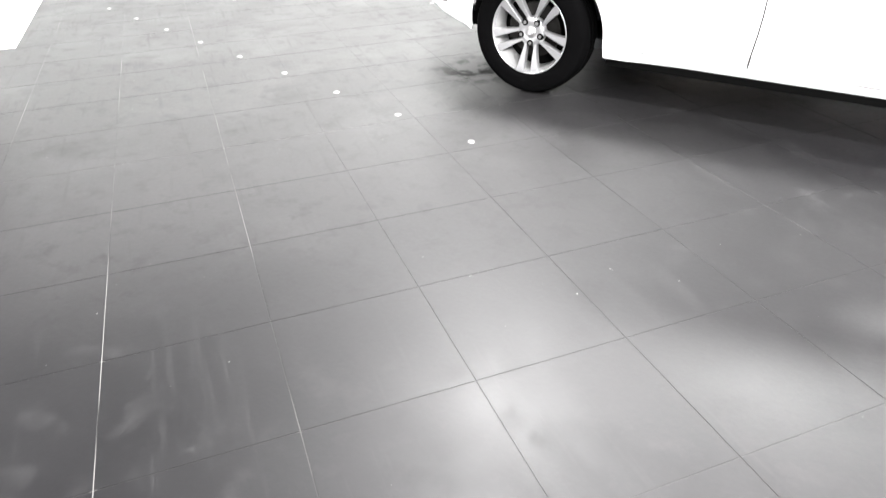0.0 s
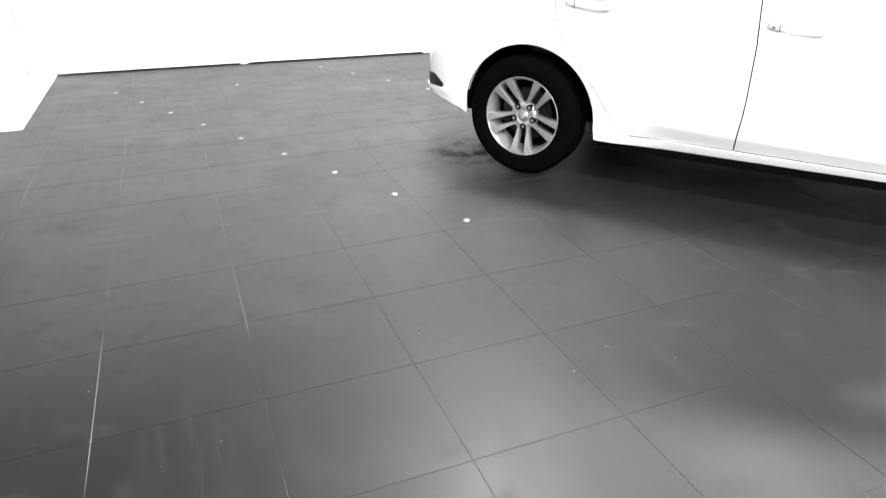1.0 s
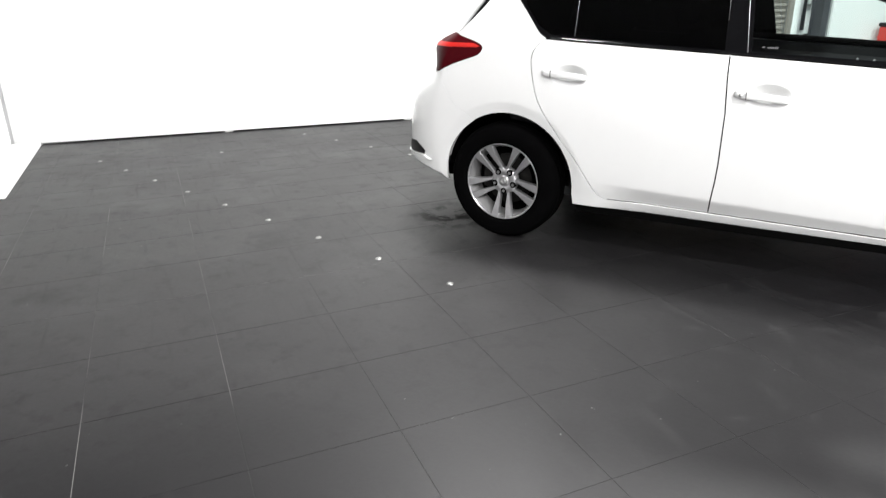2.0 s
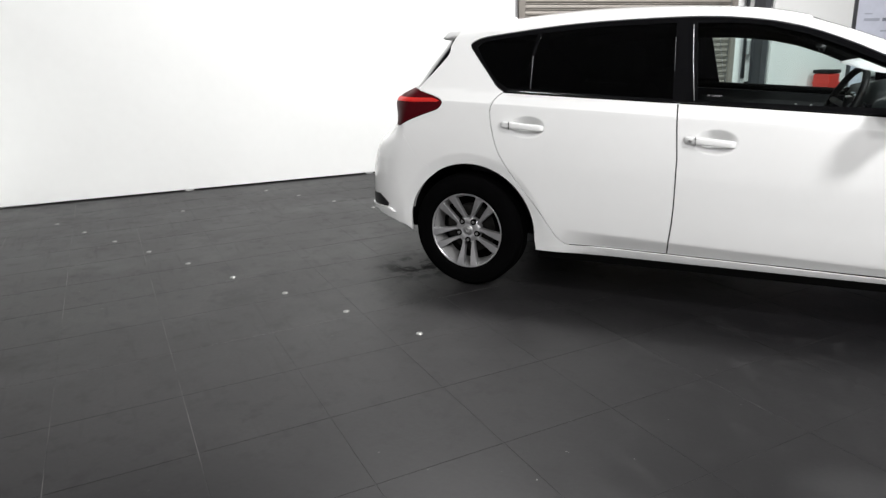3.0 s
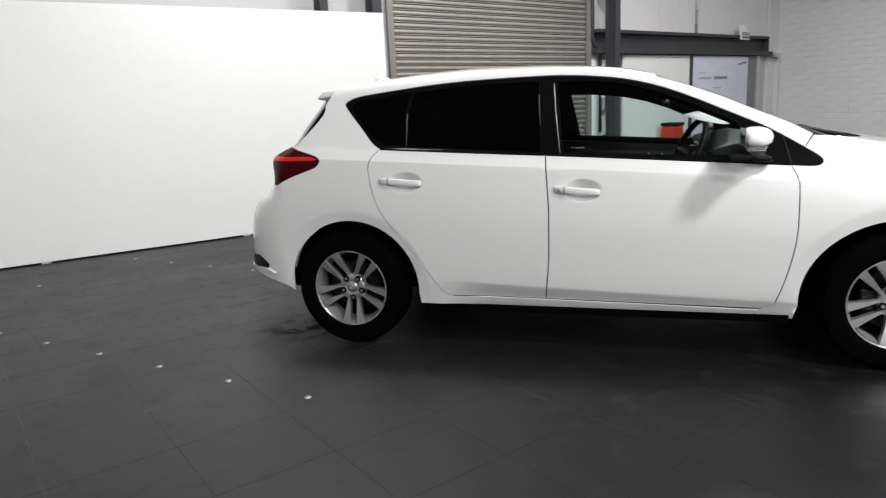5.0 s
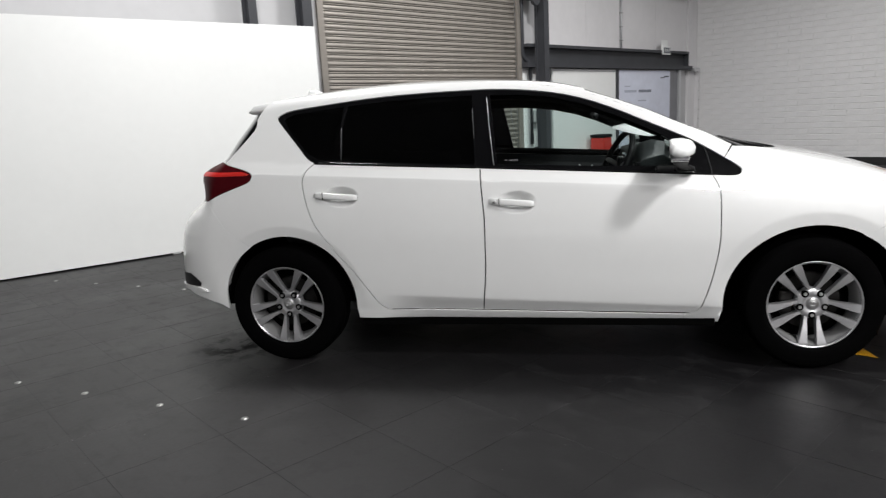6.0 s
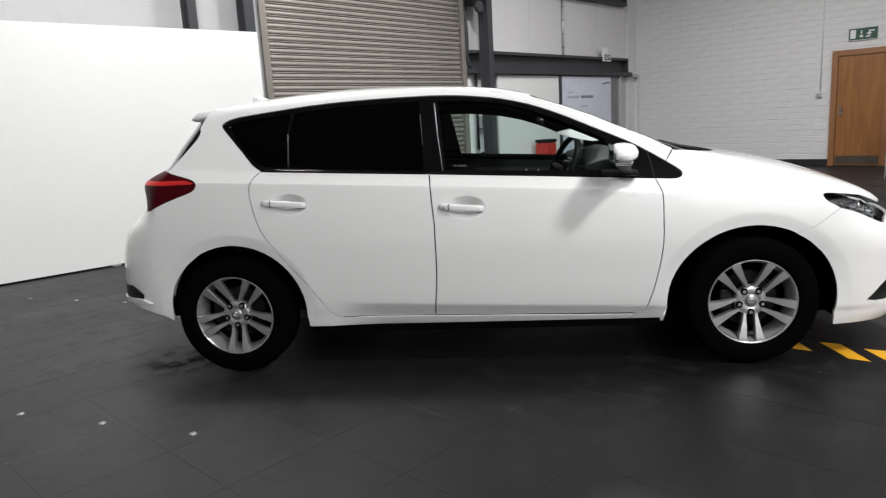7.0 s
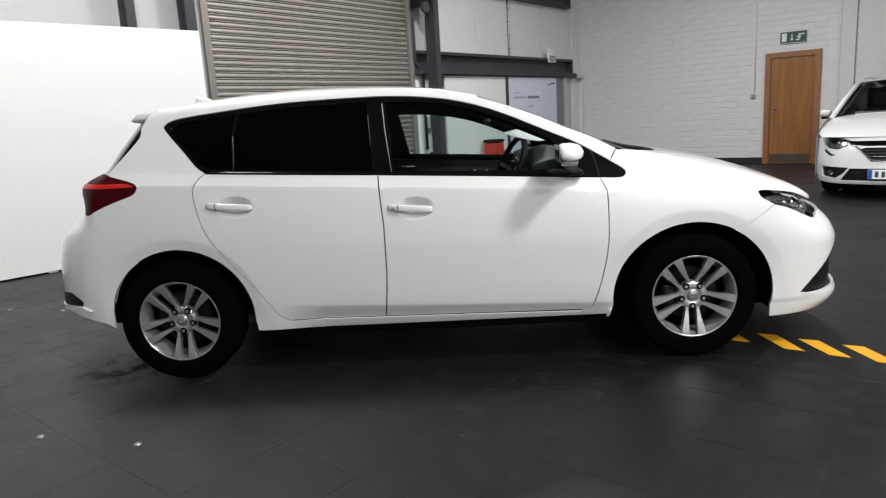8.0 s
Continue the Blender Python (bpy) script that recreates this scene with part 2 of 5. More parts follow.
PALE_INK = surface("pale_ink", (0.44, 0.47, 0.56), 0.5, vary=0.1)
MID_INK = surface("mid_grey_ink", (0.20, 0.22, 0.27), 0.5, vary=0.1)
SIDE_GREY = surface("mid_grey_panel", (0.20, 0.20, 0.215), 0.5, vary=0.15, scale=3)
CEIL = surface("ceiling_deck", (0.30, 0.305, 0.31), 0.7, vary=0.08, scale=1.0)
KICK = surface("worn_kick_plate", (0.10, 0.082, 0.064), 0.4, metal=0.5, vary=0.2)
METAL = surface("satin_metal", (0.42, 0.42, 0.42), 0.35, metal=0.9, vary=0.1)
TRIM_GREY = surface("dull_grey_trim", (0.11, 0.112, 0.118), 0.45, vary=0.1)
ALUM = surface("aluminium_profile", (0.62, 0.63, 0.64), 0.35, metal=0.6, vary=0.05)


# ---- building helpers ----
def thing(name, label, category, group="", m=None):
    """An Empty at the base of a thing with parts."""
    ob = tagged(new(name), label, category, group)
    if m is not None:
        ob.matrix_world = m
    return ob


def finish(bm, mat, smooth=False):
    me = bpy.data.meshes.new("mesh")
    bm.to_mesh(me)
    bm.free()
    for mm in (mat if isinstance(mat, (list, tuple)) else [mat]):
        me.materials.append(mm)
    if smooth:
        me.shade_smooth()
    return me


def part(name, bm, mat, parent=None, label="", smooth=False, at=None):
    ob = new(name, bm if isinstance(bm, bpy.types.Mesh) else finish(bm, mat, smooth))
    if parent is not None:
        ob.parent = parent
    if at is not None:
        ob.matrix_basis = at
    return tagged(ob, label)


def box(bm, x0, x1, y0, y1, z0, z1, bevel=0.0):
    r = bmesh.ops.create_cube(bm, size=1)
    vs = r["verts"]
    bmesh.ops.scale(bm, vec=(x1 - x0, y1 - y0, z1 - z0), verts=vs)
    bmesh.ops.translate(bm, vec=((x0 + x1) / 2, (y0 + y1) / 2, (z0 + z1) / 2), verts=vs)
    if bevel:
        es = list({e for v in vs for e in v.link_edges})
        bmesh.ops.bevel(bm, geom=es, offset=bevel, segments=2, affect="EDGES", profile=0.5)
    return bm


def boxed(*args, bevel=0.0):
    return box(bmesh.new(), *args, bevel=bevel)


def cylinder(bm, p, q, r0, r1=None, seg=16, caps=True):
    p, q = Vector(p), Vector(q)
    d = q - p
    m = Matrix.Translation((p + q) / 2) @ d.to_track_quat("Z", "Y").to_matrix().to_4x4()
    bmesh.ops.create_cone(bm, cap_ends=caps, segments=seg, radius1=r0, radius2=r0 if r1 is None else r1, depth=d.length, matrix=m)
    return bm


def lathe(bm, profile, seg=48, axis="Y"):
    """Turns (radius, along) pairs round the axis."""
    rings = []
    for r, h in profile:
        ring = []
        for i in range(seg):
            a = 2 * math.pi * i / seg
            ring.append(bm.verts.new((r * math.cos(a), h, r * math.sin(a))))
        rings.append(ring)
    for a, b in zip(rings, rings[1:]):
        for i in range(seg):
            j = (i + 1) % seg
            bm.faces.new((a[i], a[j], b[j], b[i]))
    return bm


def tube(bm, pts, r, seg=10):
    pts = [Vector(p) for p in pts]
    rings = []
    for i, p in enumerate(pts):
        d = (pts[min(i + 1, len(pts) - 1)] - pts[max(i - 1, 0)]).normalized()
        q = d.to_track_quat("Z", "Y")
        rings.append([bm.verts.new(p + q @ Vector((r * math.cos(2 * math.pi * k / seg), r * math.sin(2 * math.pi * k / seg), 0))) for k in range(seg)])
    for a, b in zip(rings, rings[1:]):
        for k in range(seg):
            bm.faces.new((a[k], a[(k + 1) % seg], b[(k + 1) % seg], b[k]))
    bm.faces.new(rings[0][::-1])
    bm.faces.new(rings[-1])
    return bm


# ---- structure: floor, walls, ceiling (local x = u, local y = -v) ----
U0, U1, V0, V1 = -14.0, 12.0, -3.73, 12.0
TILE_U, TILE_V = 0.4605, 0.4545


def structure(name, bm, mat, label, smooth=False):
    ob = part(name, bm, mat, None, label, smooth, ROOM)
    return tagged(ob, label, "", "", "structure")


floor = structure("floor", boxed(U0, U1, -V1, -V0 + 0.25, -0.2, -0.0009), GROUT, "dark charcoal square floor tiles with thin joints")
ceiling = structure("ceiling", boxed(U0 - 0.2, U1 + 0.25, -V1 - 0.2, -V0 + 0.25, CEILING, CEILING + 0.2), CEIL, "pale grey flat showroom ceiling")

SH0, SH1, SH_TOP = 2.47, 6.15, CEILING
bm = bmesh.new()
box(bm, U0 - 0.2, SH0, -V0, -V0 + 0.25, 0, CEILING)
box(bm, SH1, U1, -V0, -V0 + 0.25, 0, CEILING)
wall_shutter = structure("wall_shutter", bm, BACK_WALL, "pale grey clad wall with a roller shutter opening")
wall_far = structure("wall_far", boxed(U0 - 0.2, U0, -V1, -V0, 0, CEILING), WALL, "plain pale painted wall")
wall_rear = structure("wall_rear", boxed(U0 - 0.2, U1 + 0.25, -V1 - 0.2, -V1, 0, CEILING), WALL, "plain pale painted wall")
wall_brick = structure("wall_brick", boxed(U1 + 0.0016, U1 + 0.25, -V1, -V0 + 0.25, 0, CEILING), BRICK, "white painted brick wall with level courses")

# white board partition behind the car, its wing and low plinth
PA, PB, PH = Vector((-5.15, -0.668, 0)), Vector((-1.35, 3.525, 0)), 2.362
d = (PB - PA).normalized()
bm = boxed(0, (PB - PA).length, 0, 0.05, 0.016, PH, bevel=0.003)
for k in (.15, 1.9, 3.8, 5.4):
    box(bm, k, k + .08, .012, .045, 0, .018)
partition = part("partition", bm, PANEL, None, "", False, Matrix.Translation(PA) @ Matrix.Rotation(math.atan2(d.y, d.x), 4, "Z"))
tagged(partition, "tall free-standing matt white display board", "partition")
bm = boxed(-3.70, -3.64, 1.60, 3.66, 0.04, PH, bevel=0.003)
wing = tagged(part("partition_wing", bm, PANEL, None, "", False, ROOM), "matt white side board on a low white plinth", "partition")
bm = boxed(-3.9, -3.40, 1.66, 3.66, 0, 0.035, bevel=0.003)
plinth = tagged(part("plinth", bm, PANEL, None, "", False, ROOM), "low white plinth along the floor edge", "plinth")

# ---- the white hatchback: surface ----
def interp(knots, v):
    """A smooth curve through (v, w) knots."""
    if v <= knots[0][0]:
        return knots[0][1]
    if v >= knots[-1][0]:
        return knots[-1][1]
    last = len(knots) - 1

    def chord(k):
        return (knots[k + 1][1] - knots[k][1]) / (knots[k + 1][0] - knots[k][0])

    def slope(j):
        if j == 0 or j == last:
            return chord(0 if j == 0 else last - 1)
        a, b = chord(j - 1), chord(j)
        return 0 if a * b <= 0 else 2 * a * b / (a + b)

    for i in range(last):
        if v <= knots[i + 1][0]:
            h = knots[i + 1][0] - knots[i][0]
            t = (v - knots[i][0]) / h
            m0, m1 = slope(i) * h, slope(i + 1) * h
            return (2 * t**3 - 3 * t * t + 1) * knots[i][1] + (t**3 - 2 * t * t + t) * m0 + (3 * t * t - 2 * t**3) * knots[i + 1][1] + (t**3 - t * t) * m1


BELT = ((-.8, 1.115), (-.3, 1.09), (.2, 1.062), (.6, 1.037), (1.15, 1.004), (1.84, .959), (2.25, .930), (2.6, .90), (3.2, .84))
SIDE = ((.10, -.100), (.18, -.080), (.235, -.064), (.265, -.056), (.285, -.052), (.34, -.038), (.42, -.024), (.5, -.014), (.58, -.005), (.66, 0.0), (.72, -.002), (.78, -.006), (.86, -.015), (.896, -.021), (.904, -.0255), (.93, -.040), (.955, -.055))
NOSE = ((.12, 3.42), (.18, 3.492), (.21, 3.543), (.25, 3.566), (.30, 3.541), (.38, 3.54), (.46, 3.54), (.54, 3.535), (.60, 3.506), (.65, 3.461), (.69, 3.415), (.73, 3.375), (.80, 3.30), (.85, 3.20), (.90, 3.08), (1.0, 2.95))
TAIL = ((.15, -.70), (.25, -.78), (.36, -.835), (.42, -.829), (.5, -.822), (.6, -.809), (.7, -.777), (.75, -.766), (.8, -.743), (.85, -.688), (.9, -.648), (.95, -.657), (1.0, -.673), (1.05, -.626), (1.1, -.537), (1.2, -.467), (1.3, -.381), (1.36, -.34), (1.42, -.30))
CORNER = ((.30, -.36), (.9, -.36), (1.08, -.27), (1.3, -.13), (1.42, -.06))
XF, LEN_F, LEN_R = 2.86, 1.1, 1.05
PF, QF = 2.8, 2.4
ROUND = ((.7, 2.4), (.78, 2.1), (.86, 1.65), (.92, 1.5), (1.02, 1.65), (1.1, 1.35), (1.3, 1.35))     # how square the tail's corners are
DENTS = ((1.243, .841, .098, .057), (.352, .892, .098, .055))     # grip hollows of the doors


SIDE_SOFT = ((.66, 0.0), (.72, -.002), (.78, -.006), (.83, -.012), (.89, -.026), (.955, -.055))
SIDE_F = ((.10, -.070), (.18, -.045), (.22, -.036), (.30, -.024), (.42, -.014), (.5, -.009), (.58, -.003), (.66, 0.0), (.72, -.002), (.78, -.006))


ARCHES = ((.015, .335, .365, .356), (2.605, .325, .395, .368))
LIP = .060          # width of the band round a wheel opening that turns in


SILL = ((.5, .287), (.553, .286), (1.054, .280), (1.535, .273), (2.04, .264), (2.2, .261))     # shut line over the sill


def arch_dent(x, z):
    """How far the skin draws in round a wheel opening."""
    d = 0.0
    for cx, cz, rx, rz in ARCHES:
        r = (math.hypot((x - cx) / rx, (z - cz) / rz) - 1) * .37
        if r < LIP + .05 and z > .2:
            d += .19 * .004 * math.log(1 + math.exp((LIP - max(r, -.03)) / .004)) * min(1, (z - .2) / .2)
    return d


def flank(x, z, dent=True):
    """Half width of the body before it turns to nose and tail."""
    w = .880 - .010 * ((x - 1.3) / 1.3)**2
    zz = z - (interp(BELT, x) - .955) * min(1, max(0, (z - .5) / .35))
    if zz > .955:
        h = zz - .955
        y = w - .055 - (.45 * h + .14 * h * h)
        top = interp(RAIL[::-1], x) - .036
        if z > top and x < 2.2:
            y -= .012 * min(1.2, (z - top) / .036)**2 * min(1, (2.2 - x) / .3)
        return y
    y = w + interp(SIDE, zz)
    if x > 1.9 and z > .7:
        k = min(1, (x - 1.9) / .45)
        y = w + (1 - k) * interp(SIDE, zz) + k * interp(SIDE_SOFT, zz)
    if x > 2.3 and z < .66:
        k = min(1, (x - 2.3) / .4)
        y = w + (1 - k) * interp(SIDE, zz) + k * interp(SIDE_F, zz)
    fold = .356 - .043 * (x - .93)
    if z < fold + .03:
        d = .003 * math.log(1 + math.exp(min(40, (fold - max(z, .253)) / .003)))
        y -= .34 * d * (1 - (.30 * min(1, max(0, (x - .55) / .15)) if z < interp(SILL, x) else 0)) * min(1, max(0, (x - .50) / .25))
    if z < .253:
        y -= .30 * (.253 - z) * min(1, max(0, (x - .45) / .2)) * min(1, max(0, (2.3 - x) / .1))
    return y - arch_dent(x, z) if dent else y


def body(a, z, off=0.0, sgn=-1):
    """A point of the skin: a runs along the flank and on round nose and tail to the centre line."""
    c = interp(CORNER, z)
    if a > XF:
        th = min(1, (a - XF) / LEN_F) * math.pi / 2
        p = Vector((XF + (interp(NOSE, z) - XF) * math.sin(th)**(2 / PF), flank(XF, z, False) * max(0, math.cos(th))**(2 / QF), z))
        p.y -= arch_dent(p.x, z)
    elif a < c:
        th = min(1, (c - a) / LEN_R) * math.pi / 2
        p = Vector((c + (interp(TAIL, z) - c) * math.sin(th)**(2 / interp(ROUND, z)), flank(c, z, False) * max(0, math.cos(th))**(2 / (interp(ROUND, z) + .2)), z))
        p.y -= arch_dent(p.x, z)
    else:
        y = flank(a, z)
        for dx, dz, rx, rz in DENTS:
            q = ((a - dx) / rx)**2 + ((z - dz) / rz)**2
            if q < 1:
                y -= .036 * (1 - q)**1.4
        p = Vector((a, y, z))
    return p


def skin_point(a, z, off, sgn):
    p = body(a, z)
    h = 2e-3
    da, dz = body(a + h, z) - body(a - h, z), body(a, z + h) - body(a, z - h)
    n = dz.cross(da)
    if n.length < 1e-9 or a > XF + LEN_F * .995 or a < interp(CORNER, z) - LEN_R * .995:
        n = Vector((1 if a > 1 else -1, 0, 0.05))
    n.normalize()
    p = p + n * off
    return Vector((p.x, sgn * p.y, p.z)), Vector((n.x, sgn * n.y, n.z))


def along(x, z):
    """The skin's own coordinate a of a point of the near side at x."""
    if x > XF:
        t = min(1, (x - XF) / (interp(NOSE, z) - XF))
        return XF + LEN_F * math.asin(t**(PF / 2)) / (math.pi / 2)
    c = interp(CORNER, z)
    if x < c:
        t = min(1, (c - x) / (c - interp(TAIL, z)))
        return c - LEN_R * math.asin(t**(interp(ROUND, z) / 2)) / (math.pi / 2)
    return x


def rounded(pts, n=2):
    """Softens the inner corners of an open line."""
    for _ in range(n):
        out = [pts[0]]
        for p, q in zip(pts, pts[1:]):
            out += [(p[0] * .75 + q[0] * .25, p[1] * .75 + q[1] * .25), (p[0] * .25 + q[0] * .75, p[1] * .25 + q[1] * .75)]
        pts = out + [pts[-1]]
    return pts


def loop_of(*lines, step=.03):
    """Joins lines of (x, z) into one closed outline in (a, z), finely divided."""
    pts = [p for l in lines for p in l]
    out = []
    for p, q in zip(pts, pts[1:] + pts[:1]):
        pa, qa = (along(*p), p[1]), (along(*q), q[1])
        n = max(1, math.ceil(math.hypot(pa[0] - qa[0], pa[1] - qa[1]) / step))
        for i in range(n):
            k = i / n
            if abs(qa[0] - pa[0]) < .25:
                x, z = p[0] + (q[0] - p[0]) * k, p[1] + (q[1] - p[1]) * k
                v = (along(x, z), z)
            else:
                v = (pa[0] + (qa[0] - pa[0]) * k, pa[1] + (qa[1] - pa[1]) * k)
            if not out or math.hypot(v[0] - out[-1][0], v[1] - out[-1][1]) > 2e-3:
                out.append(v)
    return out


def area(loop):
    return sum(p[0] * q[1] - q[0] * p[1] for p, q in zip(loop, loop[1:] + loop[:1])) / 2


def inset(loop, d):
    """Draws an outline in by d, to leave a shut line."""
    s = 1 if area(loop) > 0 else -1
    out, n = [], len(loop)
    for i, p in enumerate(loop):
        a, b = loop[i - 1], loop[(i + 1) % n]
        t = Vector((b[0] - a[0], b[1] - a[1]))
        t = t.normalized() if t.length > 1e-9 else Vector((1, 0))
        out.append((p[0] - s * t.y * d, p[1] + s * t.x * d))
    return out


def inside(pts, loop):
    """Which of the points lie within the outline."""
    pts, lp = np.asarray(pts), np.asarray(loop)
    x, y = pts[:, 0], pts[:, 1]
    r = np.zeros(len(pts), bool)
    for (x0, y0), (x1, y1) in zip(lp, np.roll(lp, -1, axis=0)):
        if y0 == y1:
            continue
        r ^= ((y0 > y) != (y1 > y)) & (x < (x1 - x0) * (y - y0) / (y1 - y0) + x0)
    return r


from mathutils.geometry import delaunay_2d_cdt


def panel(name, mat, parent, outer, holes=(), off=0.0, gap=.0022, step=.024, flange=.014, sgn=-1, label="", both=False, fine=(), at_point=skin_point):
    """A body panel over an outline in (a, z), with returned edges; both: joined with its mirror image at the centre line."""
    outer = inset(outer, gap) if gap else outer
    loops = [outer, *holes]
    pts, edges = [], []
    for lp in loops:
        k = len(pts)
        pts += lp
        edges += [(k + i, k + (i + 1) % len(lp)) for i in range(len(lp))]
    ring = len(pts)
    lo, hi = np.min(outer, axis=0), np.max(outer, axis=0)
    grid = [(lo[0] + step * (i + .5 * (j % 2)), lo[1] + step * .85 * j) for i in range(int((hi[0] - lo[0]) / step) + 2) for j in range(int((hi[1] - lo[1]) / step / .85) + 2)]
    if at_point is skin_point:
        # close rows along the shoulder crease
        grid = [g for g in grid if abs(g[1] - interp(BELT, g[0]) + .055) > .022]
        for d in (-.026, -.013, -.005, .001, .006, .014, .026):
            grid += [(x, interp(BELT, x) - .055 + d) for x in np.arange(lo[0], hi[0], step * .9) if -.3 < x < 2.5]
        # and along the folds over the sill and round the wheel openings
        for d in (-.020, -.010, -.004, .002, .009):
            grid += [(x, .356 - .043 * (x - .93) + d) for x in np.arange(lo[0], hi[0], step) if .45 < x < 2.2]
        for cx, cz, rx, rz in ARCHES:
            for d in (.015, .032, .046, .053, .058, .062, .067, .076):
                grid += [(along(cx + rx * (1 + d / .37) * math.cos(q), cz + rz * (1 + d / .37) * math.sin(q)), cz + rz * (1 + d / .37) * math.sin(q)) for q in np.arange(.1, 3.1, .05)]
    for fx, fz, rx, rz in fine:
        grid = [g for g in grid if ((g[0] - fx) / rx)**2 + ((g[1] - fz) / rz)**2 > 1.18]
        grid += [(fx + rx * r * math.cos(q), fz + rz * r * math.sin(q)) for r in (.08, .2, .32, .44, .56, .67, .77, .85, .91, .96, 1.0, 1.05) for q in np.arange(0, 6.28, .13 if r > .4 else .3)]
    grid = np.array(grid)
    ok = inside(grid, outer)
    for h in holes:
        ok &= ~inside(grid, h)
    grid = grid[ok]
    near = np.array(pts)
    if len(grid):
        keep = np.array([np.min((near[:, 0] - g[0])**2 + (near[:, 1] - g[1])**2) > (step * .45)**2 for g in grid])
        pts = pts + [tuple(g) for g in grid[keep]]
    vs, es, fs, ov, _, _ = delaunay_2d_cdt([Vector(p) for p in pts], edges, [], 0, 1e-7)
    mid = np.array([[sum(vs[i][0] for i in f) / 3, sum(vs[i][1] for i in f) / 3] for f in fs])
    ok = inside(mid, outer)
    for h in holes:
        ok &= ~inside(mid, h)
    fs = [f for f, k in zip(fs, ok) if k]
    verts, norms, faces = [], [], []
    sides = (-1, 1) if both else (sgn,)
    for s in sides:
        k = len(verts)
        for v in vs:
            p, n = at_point(v[0], v[1], off, s)
            verts.append(p), norms.append(n)
        for f in fs:
            a, b, c = (k + i for i in f)
            faces.append((a, b, c) if s < 0 else (a, c, b))
        if flange:
            count = {}
            for f in fs:
                for i in range(3):
                    e = (f[i], f[(i + 1) % 3])
                    count[e] = count.get(e, 0) + 1
            rim = {}
            for (i, j) in [e for e in count if (e[1], e[0]) not in count]:
                for w in (i, j):
                    if w not in rim:
                        p0, n0 = at_point(vs[w][0], vs[w][1], off, s)
                        p1, _ = at_point(vs[w][0], vs[w][1], off - flange, s)
                        rim[w] = len(verts)
                        verts.extend((p0, p1)), norms.extend((Vector(), Vector()))
                q = (rim[j], rim[i], rim[i] + 1, rim[j] + 1)
                faces.append(q if s < 0 else q[::-1])
    me = bpy.data.meshes.new(name)
    me.from_pydata([tuple(v) for v in verts], [], faces)
    me.validate()
    me.materials.append(mat)
    me.shade_smooth()
    if len(me.vertices) == len(norms):
        me.normals_split_custom_set_from_vertices([tuple(n) for n in norms])
    return part(name, me, mat, parent, label)


def loft(name, mat, parent, edge, centre, rows=24, cols=10, off=0.0, label="", power=1.0):
    """A crowned skin between an upper body edge (x, z), at the skin's own width, and the centre line (x, z), both sides."""
    def sample(line, t):
        ls = [0]
        for p, q in zip(line, line[1:]):
            ls.append(ls[-1] + math.hypot(p[0] - q[0], p[1] - q[1]))
        t *= ls[-1]
        return interp([(a, p[0]) for a, p in zip(ls, line)], t), interp([(a, p[1]) for a, p in zip(ls, line)], t)
    bm = bmesh.new()
    grid = []
    for i in range(rows + 1):
        t = i / rows
        ex, ez = sample(edge, t)
        cx, cz = sample(centre, t)
        ey = max(0.0, body(along(ex, ez), ez).y)
        row = []
        for j in range(-cols, cols + 1):
            ph = (1 - abs(j) / cols) * math.pi / 2
            s = math.sin(ph)**power
            y = ey * math.cos(ph) * (1 if j > 0 else -1)
            if abs(j) == cols and ey > .02:
                y *= 1 + .003 / ey
            drop = .004 if abs(j) == cols and ey > .02 else 0
            row.append(bm.verts.new((ex + (cx - ex) * s, y, ez + (cz - ez) * s + off - drop)))
        grid.append(row)
    for r, q in zip(grid, grid[1:]):
        for j in range(2 * cols):
            if len({r[j].co.copy().freeze(), r[j + 1].co.copy().freeze(), q[j].co.copy().freeze(), q[j + 1].co.copy().freeze()}) == 4:
                bm.faces.new((r[j], r[j + 1], q[j + 1], q[j]))
    bmesh.ops.recalc_face_normals(bm, faces=bm.faces[:])
    if sum(f.normal.z * f.calc_area() for f in bm.faces) < 0:
        bmesh.ops.reverse_faces(bm, faces=bm.faces[:])
    return part(name, bm, mat, parent, label, True)


# ---- the white hatchback: lines ----
B_SEAM = [(1.066, 1.010), (1.073, .90), (1.083, .76), (1.082, .65), (1.080, .533), (1.074, .445), (1.063, .354), (1.054, .281)]
F_SEAM = rounded([(2.150, .937), (2.178, .880), (2.183, .84), (2.183, .70), (2.183, .646), (2.175, .561), (2.159, .475), (2.143, .402), (2.121, .327), (2.105, .283), (2.070, .269), (2.019, .267)], 1)
R_SEAM = rounded([(.205, 1.062), (.164, 1.028), (.145, .981), (.150, .925), (.165, .854), (.176, .811), (.195, .759), (.231, .700), (.267, .648), (.327, .566), (.378, .510), (.426, .442), (.474, .369), (.508, .316), (.553, .286)], 1)
DLO_TOP = rounded([(-.017, 1.303), (-.007, 1.316), (.043, 1.336), (.158, 1.349), (.301, 1.363), (.416, 1.374), (.588, 1.385), (.732, 1.389), (.876, 1.391), (.991, 1.391), (1.106, 1.390), (1.221, 1.383), (1.335, 1.370), (1.449, 1.351), (1.589, 1.313), (1.727, 1.258), (1.863, 1.194), (1.970, 1.145), (2.051, 1.107), (2.129, 1.061), (2.207, 1.012)], 1)
DLO_TIP = rounded([(2.207, 1.012), (2.272, .968), (2.281, .948), (2.262, .933), (2.226, .932)], 1)
DLO_REAR = rounded([(.205, 1.068), (.190, 1.075), (.168, 1.090), (.144, 1.115), (.098, 1.169), (.052, 1.218), (.015, 1.259), (-.011, 1.288), (-.017, 1.303)], 1)
